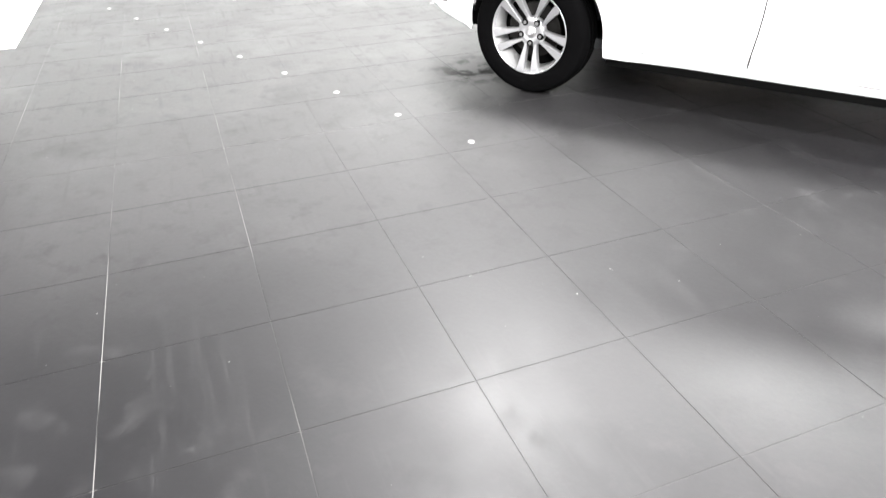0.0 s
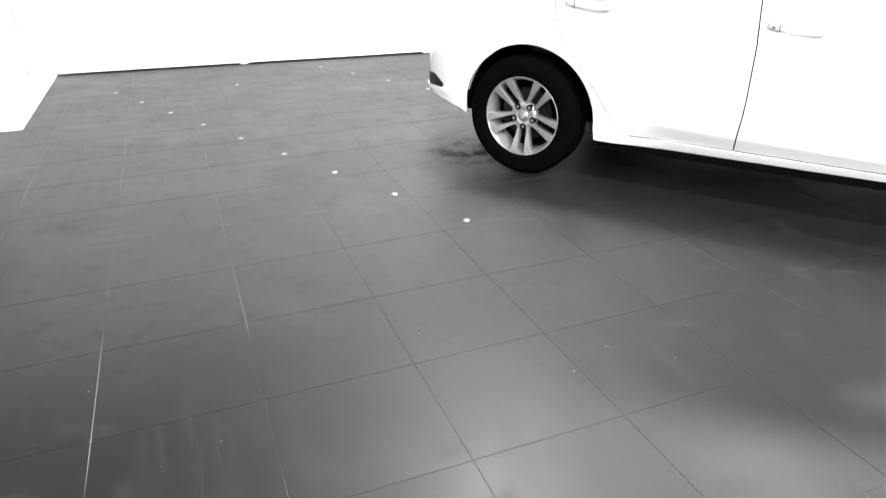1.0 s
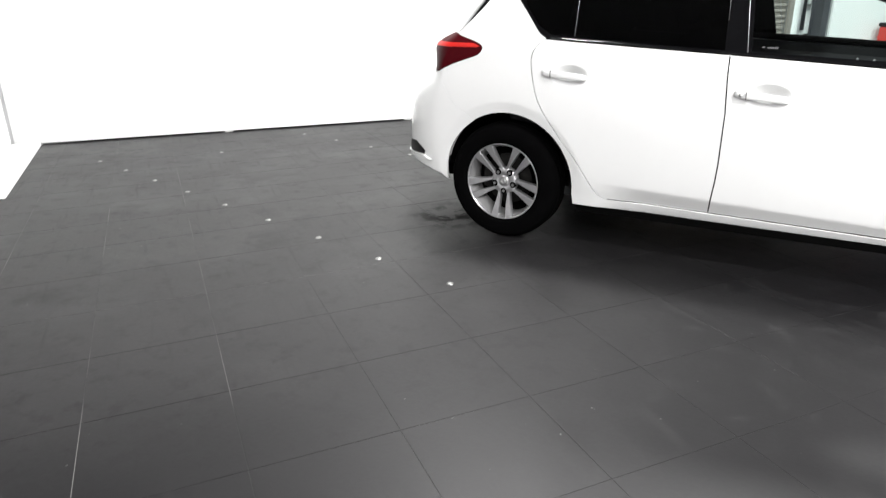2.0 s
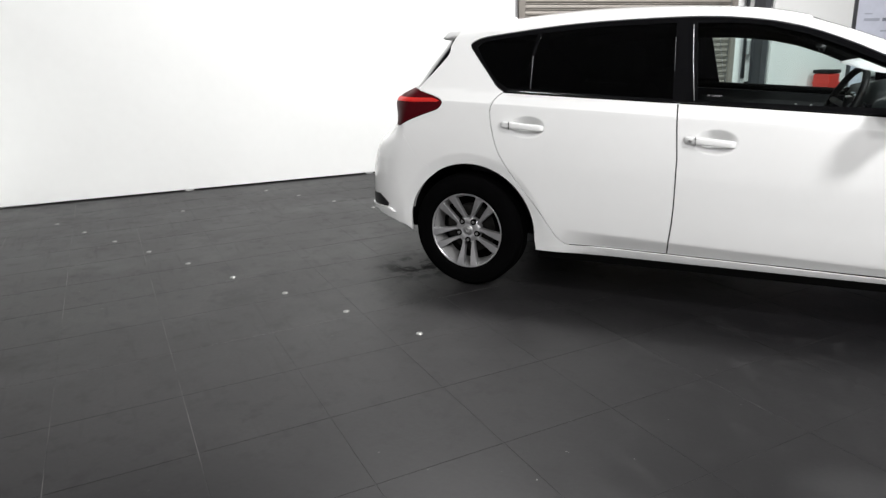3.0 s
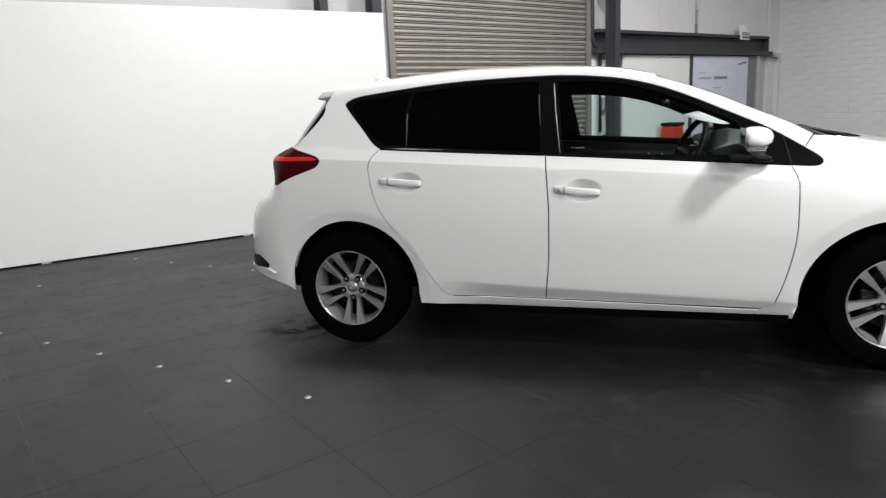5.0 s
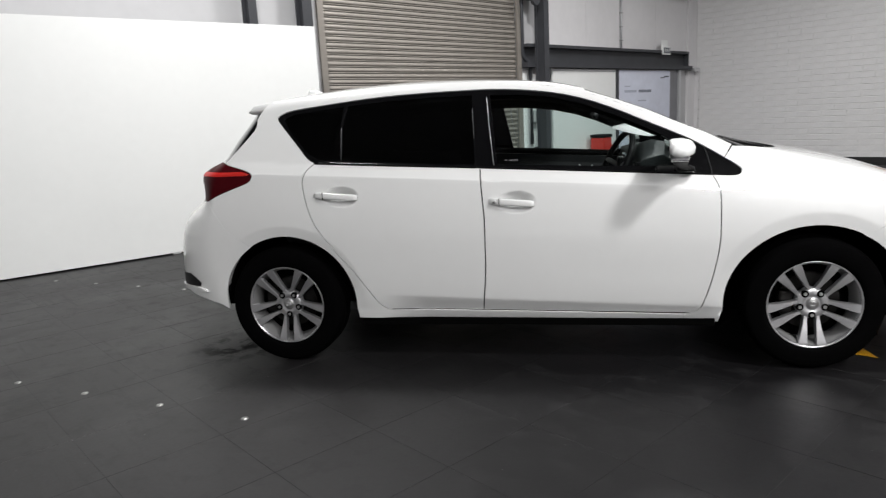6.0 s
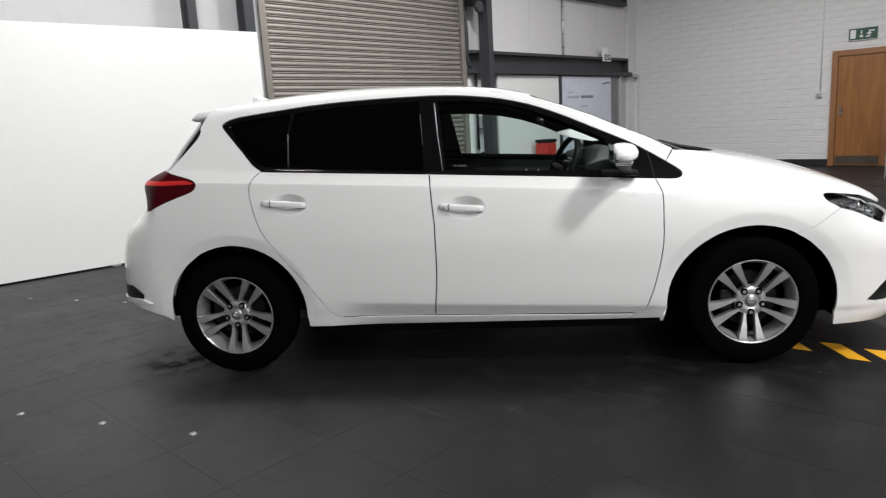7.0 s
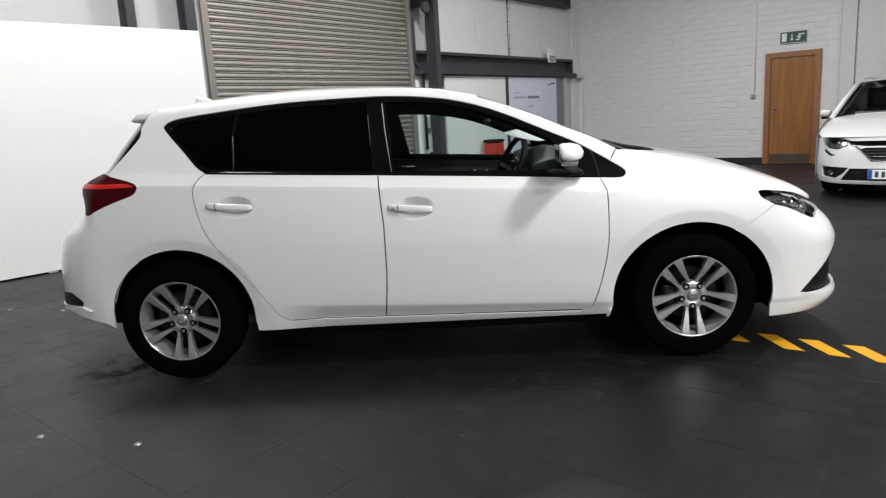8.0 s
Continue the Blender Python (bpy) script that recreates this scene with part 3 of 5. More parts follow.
R_ARCH = [(.015 + .365 * math.cos(a), .335 + .356 * math.sin(a)) for a in np.linspace(radians(122), radians(-6), 22)]
R_ARCH_TAIL = [(.015 + (.365 + .016 * (a - radians(122)) / radians(68)) * math.cos(a), .335 + .356 * math.sin(a)) for a in np.linspace(radians(188), radians(122), 12)]
F_ARCH = [(2.605 + .395 * math.cos(a), .325 + .368 * math.sin(a)) for a in np.linspace(radians(62), radians(186), 22)]
F_ARCH_NOSE = [(2.605 + .395 * math.cos(a), .325 + .368 * math.sin(a)) for a in np.linspace(radians(-12), radians(62), 14)]
LAMP_R = rounded([(-.300, 1.082), (-.250, 1.065), (-.162, 1.040), (-.130, 1.020), (-.137, .996), (-.160, .977), (-.238, .953), (-.329, .921), (-.399, .886)], 1)
HATCH = rounded([(-.070, 1.385), (-.092, 1.372), (-.135, 1.307), (-.132, 1.268), (-.150, 1.235), (-.255, 1.118), (-.300, 1.082)], 1)
BUMP_SEAM = [(-.399, .886), (-.349, .803), (-.302, .726), (R_ARCH[0][0], R_ARCH[0][1])]
RAIL = [(2.245, 1.070), (2.139, 1.129), (2.0, 1.190), (1.87, 1.252), (1.73, 1.308), (1.564, 1.366), (1.307, 1.408), (1.0, 1.424), (.72, 1.428), (.43, 1.418), (.14, 1.400), (-.070, 1.385)]
BONNET = [(2.245, 1.066), (2.42, 1.020), (2.60, .972), (2.78, .920), (2.93, .868), (3.08, .818), (3.17, .785)]
LAMP_F_LOW = rounded([(2.910, .824), (2.922, .798), (2.978, .767), (3.069, .732), (3.192, .674), (3.222, .668)], 1)
LAMP_F_TOP = rounded([(3.222, .668), (3.210, .715), (3.178, .765), (3.130, .795), (3.077, .812), (2.930, .832), (2.910, .824)], 1)
MID = 9.0      # stands for the centre line at nose or tail
F_HOLE = rounded([(1.108, 1.362), (1.25, 1.358), (1.40, 1.340), (1.56, 1.297), (1.72, 1.232), (1.86, 1.166), (1.965, 1.112), (1.99, .985), (1.6, 1.000), (1.150, 1.024), (1.108, 1.362)], 0)[:-1]
F_HOLE_FAR = [((x - .045 if z < 1.1 else x - .065) if x < 1.2 else x, z if z > 1.05 else z - .016) for x, z in F_HOLE]
R_HOLE = [(.362, 1.345), (.60, 1.362), (.83, 1.366), (1.015, 1.366), (1.040, 1.028), (.70, 1.048), (.356, 1.070), (.346, 1.24)]
R_HOLE_FAR = [(x - .09 if x > .9 else x, z) for x, z in R_HOLE]
Q_HOLE = [(.020, 1.296), (.070, 1.318), (.20, 1.332), (.345, 1.343), (.330, 1.24), (.342, 1.075), (.225, 1.083), (.150, 1.128), (.070, 1.214)]


def belt(x0, x1, n=12):
    return [(x0 + (x1 - x0) * i / n, interp(BELT, x0 + (x1 - x0) * i / n)) for i in range(n + 1)]


def build_hatchback():
    car = thing("hatchback_car", "white five-door hatchback with dark tinted rear windows on tiled floor", "car")
    for s in (-1, 1):
        # outer side frame: sill, quarter, pillars and roof side
        outer = loop_of(R_ARCH, [(.384, .236)], [(1.0, .229), (1.53, .223), (2.0385, .215), (2.0385, .261)], [(1.535, .272), (1.054, .279)], R_SEAM[::-1], DLO_REAR, DLO_TOP, [(2.207, 1.012)], RAIL, HATCH, LAMP_R, BUMP_SEAM[1:-1])
        panel("side_frame", PAINT, car, outer, sgn=s)
        rd = panel("rear_door", PAINT, car, loop_of(R_SEAM, [(1.054, .281)], B_SEAM[::-1], belt(1.066, .205)), sgn=s, fine=DENTS[1:], step=.017, gap=.0032)
        fd = panel("front_door", PAINT, car, loop_of(B_SEAM, [(1.535, .274)], F_SEAM[::-1], belt(2.150, 1.066)), sgn=s, fine=DENTS[:1], step=.017, gap=.0032)
        panel("front_wing", PAINT, car, loop_of(F_ARCH, [(2.199, .213), (2.037, .215), (2.037, .263)], F_SEAM[::-1], DLO_TIP[::-1], BONNET, [(3.12, .800), (3.077, .812)], LAMP_F_TOP[-6:], LAMP_F_LOW[:5], [(2.985, .760), (2.869, .677)]), sgn=s)
        # window band
        band = loop_of(belt(.205, 2.226), DLO_TIP[::-1], DLO_TOP[::-1], DLO_REAR[::-1])
        holes = [loop_of(F_HOLE if s < 0 else F_HOLE_FAR, step=.03), loop_of(R_HOLE if s < 0 else R_HOLE_FAR, step=.04), loop_of(Q_HOLE, step=.03)]
        panel("window_surround", BLACK_GLOSS, car, band, holes, off=-.004, gap=.001, flange=.005, sgn=s, label="gloss black window surround and pillars")
        g = panel("front_door_glass", CLEAR, car, holes[0], off=-.012, gap=0, flange=0, sgn=s, label="clear window glass")
        g.visible_shadow = False
        panel("rear_door_glass", PRIVACY, car, holes[1], off=-.009, gap=0, flange=0, sgn=s, label="dark privacy glass")
        panel("quarter_glass", PRIVACY, car, holes[2], off=-.009, gap=0, flange=0, sgn=s, label="dark privacy glass")
        # lamps
        tail = loop_of(LAMP_R, [(-.43, .885), (-.47, .93), (-.50, 1.0), (-.495, 1.04), (-.42, 1.066), (-.35, 1.085)])
        tl = panel("tail_lamp", LAMP_RED, car, tail, off=.003, gap=.001, flange=.012, sgn=s, label="dark red tail lamp")
        panel("light_bar", LAMP_BAR, tl, loop_of([(-.49, 1.032), (-.40, 1.036), (-.19, 1.035), (-.145, 1.022), (-.16, 1.016), (-.40, 1.016), (-.49, 1.012)]), off=.0055, gap=0, flange=.003, step=.02, sgn=s, label="bright red light bar")
        hl = panel("headlamp", LENS, car, loop_of(LAMP_F_LOW, LAMP_F_TOP[1:-1]), off=.002, gap=.001, flange=.02, sgn=s, label="clear headlamp with dark inner bezel")
        panel("bezel", BEZEL, hl, loop_of(LAMP_F_LOW, LAMP_F_TOP[1:-1]), off=-.035, gap=.001, flange=0, sgn=s)
        for (px, pz, r) in ((3.10, .765, .026), (3.165, .735, .03)):
            bm = bmesh.new()
            p, n = skin_point(along(px, pz), pz, -.030, s)
            q = p + n * .022
            cylinder(bm, p, q, r * .7, r, 20)
            part("reflector", bm, CHROME, hl, "", True)
        for i in range(4):
            bm = bmesh.new()
            x0 = 2.98 + .055 * i
            a, b = skin_point(along(x0, .79 - .018 * i), .79 - .018 * i, -.016, s)[0], skin_point(along(x0 + .05, .79 - .018 * i - .02), .79 - .018 * i - .02, -.016, s)[0]
            cylinder(bm, a, b, .006, .006, 8)
            part("chrome_blade", bm, CHROME, hl, "", True)
        panel("reflector_bowl", CHROME, hl, loop_of([(3.035, .790), (3.13, .778), (3.165, .755), (3.200, .700), (3.185, .690), (3.09, .735), (3.05, .755)]), off=-.024, gap=0, flange=0, step=.02, sgn=s, label="bright chrome reflector")
        # handles
        for door, (hx, hz, hx1, hz1) in ((fd, (1.112, .850, 1.326, .832)), (rd, (.214, .905, .438, .887))):
            bm = bmesh.new()
            rows = []
            for i in range(15):
                t = i / 14
                x, z = hx + (hx1 - hx) * t, hz + (hz1 - hz) * t
                y = flank(x, z) + .012 + .012 * math.sin(math.pi * t)**.6
                hh, ww = .0165 * (1 - abs(2 * t - 1)**10 * .3), .012
                rows.append([bm.verts.new((x, s * (y - ww + ww * math.copysign(abs(math.cos(q))**.5, math.cos(q))), z + hh * math.copysign(abs(math.sin(q))**.6, math.sin(q)))) for q in np.linspace(0, 2 * math.pi, 17)[:-1]])
            for r, q in zip(rows, rows[1:]):
                for k in range(16):
                    bm.faces.new((r[k], r[(k + 1) % 16], q[(k + 1) % 16], q[k]))
            bm.faces.new(rows[0]), bm.faces.new(rows[-1][::-1])
            bmesh.ops.recalc_face_normals(bm, faces=bm.faces[:])
            h = part("door_handle", bm, PAINT, door, "", True)
            x = hx + .047
            z = hz - .004
            bm = boxed(x, x + .0025, s * (flank(x, z) + .014), s * (flank(x, z) + .0246), z - .0175, z + .0175)
            part("handle_joint", bm, BLACK_PLASTIC, door)
            if door is fd and s < 0:
                x = hx + .026
                z = hz - .003
                bm = bmesh.new()
                cylinder(bm, (x, s * (flank(x, z) + .012), z), (x, s * (flank(x, z) + .0238), z), .0075, .0075, 14)
                part("key_lock", bm, METAL, door, "round key lock", True)
        bm = bmesh.new()
        tube(bm, [Vector((x, s * (flank(x, z) - .003), z)) for x, z in ((.338, 1.235), (.349, 1.075))], .0016, 6)
        part("frame_edge", bm, TRIM_GREY, car, "", True)
        bm = tube(bmesh.new(), [Vector((x, s * (flank(x, z + .001) - .001), z)) for x, z in [(x, interp(SILL, x) + .0012) for x in np.linspace(.57, 2.06, 40)]], .0017, 6)
        part("sill_gap", bm, LINER, car)
        # bright line along the window foot
        bm = bmesh.new()
        tube(bm, [Vector((x, s * (flank(x, interp(BELT, x) + .006) + .001), interp(BELT, x) + .006)) for x in np.linspace(.23, 2.10, 30)], .0035, 6)
        part("belt_strip", bm, BLACK_GLOSS, car, "", True)
    # parts across the whole width
    panel("rear_bumper", PAINT, car, loop_of(R_ARCH_TAIL, BUMP_SEAM[::-1], [(-.43, .878), (-MID, .86), (-MID, .36), (-.65, .395), (-.617, .376), (-.492, .345), (-.40, .315)]), both=True, gap=-.0012)
    panel("tailgate", PAINT, car, loop_of([(-.435, .884), (-MID, .866), (-MID, 1.10), (-.40, 1.088), (-.355, 1.086), (-.42, 1.068), (-.497, 1.041), (-.502, 1.0), (-.472, .93)]), both=True)
    panel("rear_screen", BLACK_GLOSS, car, loop_of(HATCH[4:], [(-.36, 1.09), (-MID, 1.104), (-MID, 1.350), (-.16, 1.352)]), off=-.003, both=True, label="dark tinted rear screen")
    panel("front_bumper", PAINT, car, loop_of(F_ARCH_NOSE, [(2.869, .677), (2.985, .758)], LAMP_F_LOW[6:], [(3.26, .69), (MID, .70), (MID, .19), (3.122, .190), (2.995, .187)]), [loop_of([(3.140, .302), (3.205, .362), (3.300, .440), (3.37, .500), (3.43, .545), (MID, .62), (MID, .27), (3.375, .290), (3.259, .289), (3.203, .290)])], both=True, gap=-.0012)
    panel("grille", BLACK_PLASTIC, car, loop_of([(3.125, .296), (3.195, .372), (3.29, .452), (3.36, .512), (3.42, .56), (MID, .635), (MID, .255), (3.375, .278), (3.259, .277), (3.203, .280)]), off=-.02, gap=0, flange=0, both=True, label="black lower grille")
    loft("bonnet", PAINT, car, [*BONNET, (3.235, .757), (3.32, .735), (3.378, .727)], [(2.575, 1.023), (2.64, 1.014), (2.722, .999), (2.883, .961), (3.045, .907), (3.207, .838), (3.29, .790), (3.345, .752), (3.378, .727)], rows=34, power=.9)
    ws = loft("windscreen", SCREEN, car, [(2.238, 1.058), (2.139, 1.115), (2.0, 1.176), (1.87, 1.238), (1.73, 1.295), (1.58, 1.353)], [(2.54, .985), (2.09, 1.158), (1.93, 1.229), (1.77, 1.300), (1.55, 1.390)], rows=18, label="clear curved windscreen")
    ws.visible_shadow = False
    loft("roof", PAINT, car, [(1.58, 1.361), (1.307, 1.408), (1.0, 1.424), (.72, 1.428), (.43, 1.418), (.14, 1.400), (-.070, 1.385)], [(1.545, 1.394), (1.445, 1.419), (1.28, 1.441), (1.12, 1.456), (.96, 1.466), (.79, 1.471), (.63, 1.472), (.46, 1.468), (.295, 1.457), (.126, 1.441), (-.06, 1.420)], rows=30)
    # dark lining behind the skin
    for s in (-1, 1):
        frame_in = loop_of(R_ARCH, [(.384, .249), (2.035, .229), (2.035, .272), (1.054, .288)], R_SEAM[::-1], DLO_REAR, DLO_TOP, [(2.207, 1.012)], RAIL, HATCH, LAMP_R, BUMP_SEAM[1:-1])
        panel("inner_frame", CABIN, car, frame_in, off=-.020, gap=.006, flange=0, step=.06, sgn=s)
        panel("door_trim", CABIN, car, loop_of(R_SEAM, F_SEAM[::-1], belt(2.150, .205)), off=-.055, gap=0, flange=0, step=.06, sgn=s)
        panel("wing_lining", LINER, car, loop_of(F_ARCH, [(2.199, .225), (2.040, .229), (2.040, .274)], F_SEAM[::-1], DLO_TIP[::-1], BONNET[:-1], [(2.95, .80), (2.95, .74), (2.869, .677)]), off=-.025, gap=.004, flange=0, step=.06, sgn=s)
        for cx, r in ((0.0, .372), (2.605, .400)):
            bm = bmesh.new()
            rows = []
            for a in np.linspace(radians(-16 if cx else 0), radians(188 if cx else 172), 30):
                rows.append([bm.verts.new((cx + .008 + r * math.cos(a), s * y, .33 + (r if cx == 0 else r - .027) * math.sin(a))) for y in (.79, .66, .45)])
            for p, q in zip(rows, rows[1:]):
                for k in range(2):
                    bm.faces.new((p[k], p[k + 1], q[k + 1], q[k]))
            mid = bm.verts.new((cx, s * .45, .28))
            for p, q in zip(rows, rows[1:]):
                bm.faces.new((p[2], mid, q[2]))
            part("wheel_arch_liner", bm, LINER, car)
    panel("bumper_lining", LINER, car, loop_of([(-.43, .87), (-MID, .85), (-MID, .37), (-.62, .385), (-.45, .335), (-.38, .5)]), off=-.03, gap=0, flange=0, step=.08, both=True)
    panel("tailgate_trim", CABIN, car, loop_of([(-.36, .90), (-MID, .87), (-MID, 1.34), (-.17, 1.33), (-.28, 1.09), (-.34, 1.0)]), off=-.03, gap=0, flange=0, step=.08, both=True)
    panel("nose_lining", LINER, car, loop_of([(3.02, .22), (3.05, .70), (3.2, .66), (MID, .68), (MID, .21)]), off=-.05, gap=0, flange=0, step=.08, both=True)
    bm = bmesh.new()
    box(bm, .40, 2.18, -.80, .80, .20, .235)
    box(bm, -.62, .40, -.48, .48, .22, .30)
    box(bm, 2.18, 3.30, -.48, .48, .19, .30)
    for y in (-.60, .44):
        box(bm, 2.955, 2.985, y, y + .16, .09, .32)
    box(bm, 3.0, 3.30, -.62, .62, .20, .26)
    box(bm, 3.29, 3.44, -.42, .42, .205, .26)
    part("underbody", bm, LINER, car)
    loft("roof_lining", CABIN, car, [(1.58, 1.350), (1.307, 1.400), (1.0, 1.420), (.72, 1.424), (.43, 1.414), (.14, 1.396), (-.070, 1.381)], [(1.545, 1.388), (1.445, 1.413), (1.28, 1.435), (1.12, 1.450), (.96, 1.460), (.79, 1.465), (.63, 1.466), (.46, 1.462), (.295, 1.451), (.126, 1.435), (-.06, 1.414)], rows=20, off=-.022)
    # roof spoiler with a thin lip
    bm = bmesh.new()
    rows = []
    for i in range(25):
        w = -1 + 2 * i / 24
        y = .655 * w
        crown = .036 * (1 - abs(w)**2.2)
        x1 = -.250 + .045 * abs(w)**3
        top0, top1 = 1.386 + crown, 1.348 + .8 * crown
        rows.append([bm.verts.new(p) for p in ((-.060, y, top0), (-.17, y, (top0 + top1) / 2 + .006), (x1 + .012, y, top1 + .004), (x1, y, top1 - .006), (x1 + .014, y, top1 - .016), (-.14, y, top0 - .062), (-.060, y, top0 - .03))])
    for p, q in zip(rows, rows[1:]):
        for k in range(7):
            bm.faces.new((p[k], p[(k + 1) % 7], q[(k + 1) % 7], q[k]))
    bm.faces.new(rows[0]), bm.faces.new(rows[-1][::-1])
    bmesh.ops.recalc_face_normals(bm, faces=bm.faces[:])
    part("roof_spoiler", bm, PAINT, car, "", True)
    # shark fin aerial
    bm = bmesh.new()
    rows = []
    for x, h, w in ((.035, .002, .012), (.0, .012, .02), (-.04, .034, .022), (-.085, .047, .018), (-.105, .050, .010), (-.11, .03, .016), (-.115, .002, .018)):
        rows.append([bm.verts.new((x, w * math.cos(a), 1.427 + .010 * (x + .1) / .1 * .9 + h * math.sin(a))) for a in np.linspace(-.15, math.pi + .15, 9)])
    for p, q in zip(rows, rows[1:]):
        for k in range(8):
            bm.faces.new((p[k], p[k + 1], q[k + 1], q[k]))
    bmesh.ops.recalc_face_normals(bm, faces=bm.faces[:])
    part("roof_aerial", bm, PAINT, car, "white shark fin aerial", True)
    # wiper arms on the scuttle
    for arm in (((2.50, -.42, 1.022), (2.47, -.15, 1.030), (2.43, .15, 1.042)), ((2.53, .05, 1.018), (2.50, .28, 1.030), (2.46, .45, 1.044))):
        bm = bmesh.new()
        tube(bm, arm, .008, 8)
        tube(bm, [Vector(p) + Vector((-.025, .03, .010)) for p in arm], .007, 8)
        part("wiper", bm, BLACK_PLASTIC, car, "", True)
    bm = bmesh.new()
    tube(bm, [(2.535 - .29 * (y / .72)**2, y, .992 + .046 * (y / .72)**2) for y in np.linspace(-.70, .70, 25)], .022, 8)
    part("scuttle", bm, BLACK_PLASTIC, car, "", True)
    # black reflector housings in the rear bumper, with a pale lip beneath
    for s in (-1, 1):
        panel("bumper_insert", BLACK_PLASTIC, car, loop_of([(-.69, .470), (-.640, .480), (-.584, .485), (-.539, .461), (-.508, .438), (-.515, .417), (-.577, .416), (-.70, .405)]), off=.0035, gap=0, flange=.01, step=.02, sgn=s, label="black rear bumper insert")
        panel("bumper_lip", PAINT, car, loop_of([(-.72, .402), (-.640, .406), (-.578, .413), (-.515, .413), (-.462, .390), (-.521, .388), (-.61, .390), (-.72, .380)], step=.02), off=.012, gap=0, flange=.02, step=.02, sgn=s)
        # door mirror
        mir = part("door_mirror", boxed(1.985, 2.060, min(s * .79, s * .89), max(s * .79, s * .89), .958, .985, bevel=.010), BLACK_PLASTIC, car, "door mirror with white cap on black foot", True)
        bm = bmesh.new()
        rows = []
        for i in range(13):
            t = i / 12
            y = .895 + .19 * t
            k = math.sin(math.pi * (.10 + .86 * t))**.38
            x0, x1 = 1.925 + .018 * (1 - k), 1.945 + .098 * k
            z0, z1 = 1.044 - .004 * k, 1.044 + .075 * k
            ring = []
            for q in np.linspace(0, 2 * math.pi, 17)[:-1]:
                cx, cz = abs(math.cos(q))**.55 * (1 if math.cos(q) > 0 else -1), abs(math.sin(q))**.55 * (1 if math.sin(q) > 0 else -1)
                shrink = 1 - .25 * max(0, cz) * max(0, cx)
                ring.append(bm.verts.new(((x0 + x1) / 2 + (x1 - x0) / 2 * cx * shrink, s * y, (z0 + z1) / 2 + (z1 - z0) / 2 * cz * shrink)))
            rows.append(ring)
        for p, q in zip(rows, rows[1:]):
            for k in range(16):
                bm.faces.new((p[k], p[(k + 1) % 16], q[(k + 1) % 16], q[k]))
        bm.faces.new(rows[0]), bm.faces.new(rows[-1][::-1])
        bmesh.ops.recalc_face_normals(bm, faces=bm.faces[:])
        part("mirror_cap", bm, PAINT, mir, "white mirror cap", True)
        y0, y1 = sorted((s * .90, s * 1.078))
        part("indicator", boxed(1.929, 2.005, y0, y1, 1.022, 1.042, bevel=.006), CHROME, mir, "clear indicator strip")
        y0, y1 = sorted((s * .895, s * 1.06))
        bm = bmesh.new()
        rings = []
        for z, xa, xb, ya, yb in ((1.036, 1.945, 2.022, .90, 1.055), (1.022, 1.948, 2.016, .89, 1.03), (1.000, 1.962, 2.022, .86, .97), (.980, 1.985, 2.050, .82, .91), (.962, 1.995, 2.072, .81, .88)):
            ring = []
            for q in np.linspace(0, 2 * math.pi, 13)[:-1]:
                cx, cy = (abs(f(q))**.6 * (1 if f(q) > 0 else -1) for f in (math.cos, math.sin))
                ring.append(bm.verts.new(((xa + xb) / 2 + (xb - xa) / 2 * cx, s * ((ya + yb) / 2 + (yb - ya) / 2 * cy), z)))
            rings.append(ring)
        for p, q in zip(rings, rings[1:]):
            for k in range(12):
                bm.faces.new((p[k], p[(k + 1) % 12], q[(k + 1) % 12], q[k]))
        bm.faces.new(rings[0]), bm.faces.new(rings[-1][::-1])
        bmesh.ops.recalc_face_normals(bm, faces=bm.faces[:])
        part("mirror_base", bm, BLACK_PLASTIC, mir, "", True)
        y0, y1 = sorted((s * .91, s * 1.07))
        part("mirror_glass", boxed(1.9225, 1.9255, y0, y1, 1.04, 1.112, bevel=.001), CHROME, mir)
        bm = bmesh.new()
        tube(bm, [Vector((x, s * (flank(x, interp(BELT, x)) - .028), interp(BELT, x) - .004)) for x in np.linspace(.23, 2.12, 24)], .020, 8)
        part("belt_seal", bm, LINER, car)
        bm = tube(bmesh.new(), [Vector((x, s * (flank(x, z) - .022), z)) for x, z in R_SEAM[:6][::-1] + DLO_REAR + DLO_TOP[:4]], .014, 8)
        part("window_seal", bm, LINER, car)
        bm = tube(bmesh.new(), [Vector((x, s * (flank(x, z) - .012), z - .010)) for x, z in RAIL[:6]], .010, 8)
        part("screen_seal", bm, BLACK_PLASTIC, car)
        bm = tube(bmesh.new(), [Vector((x, s * (flank(x, z) - .045), z - (.022 if s < 0 else .058))) for x, z in DLO_TOP[8:-6:2]], .026 if s < 0 else .030, 8)
        part("roof_side_trim", bm, LINER, car)
        # seam in the mirror corner
        bm = bmesh.new()
        tube(bm, [Vector((x, s * (flank(x, z) - .003), z)) for x, z in ((2.118, 1.062), (2.130, 1.03), (2.145, .96), (2.148, .938))], .003, 6)
        part("corner_seam", bm, BLACK_PLASTIC, car)
        bm = bmesh.new()
        tube(bm, [Vector((x, s * (flank(x, z) - .0005), z)) for x, z in ((1.092, 1.352), (1.108, 1.20), (1.134, 1.020))], .0016, 6)
        part("frame_edge", bm, ALUM, car, "thin bright frame edge", True)
        bm = bmesh.new()
        tube(bm, [Vector((x, s * (flank(x, z) - .0005), z)) for x, z in ((1.020, 1.300), (1.033, 1.150))], .0011, 6)
        part("frame_edge", bm, TRIM_GREY, car, "", True)
    # cabin
    dash = part("dashboard", boxed(1.86, 2.28, -.70, .70, .70, .985, bevel=.05), DASH, car, "dark grey dashboard", True)
    bm = bmesh.new()
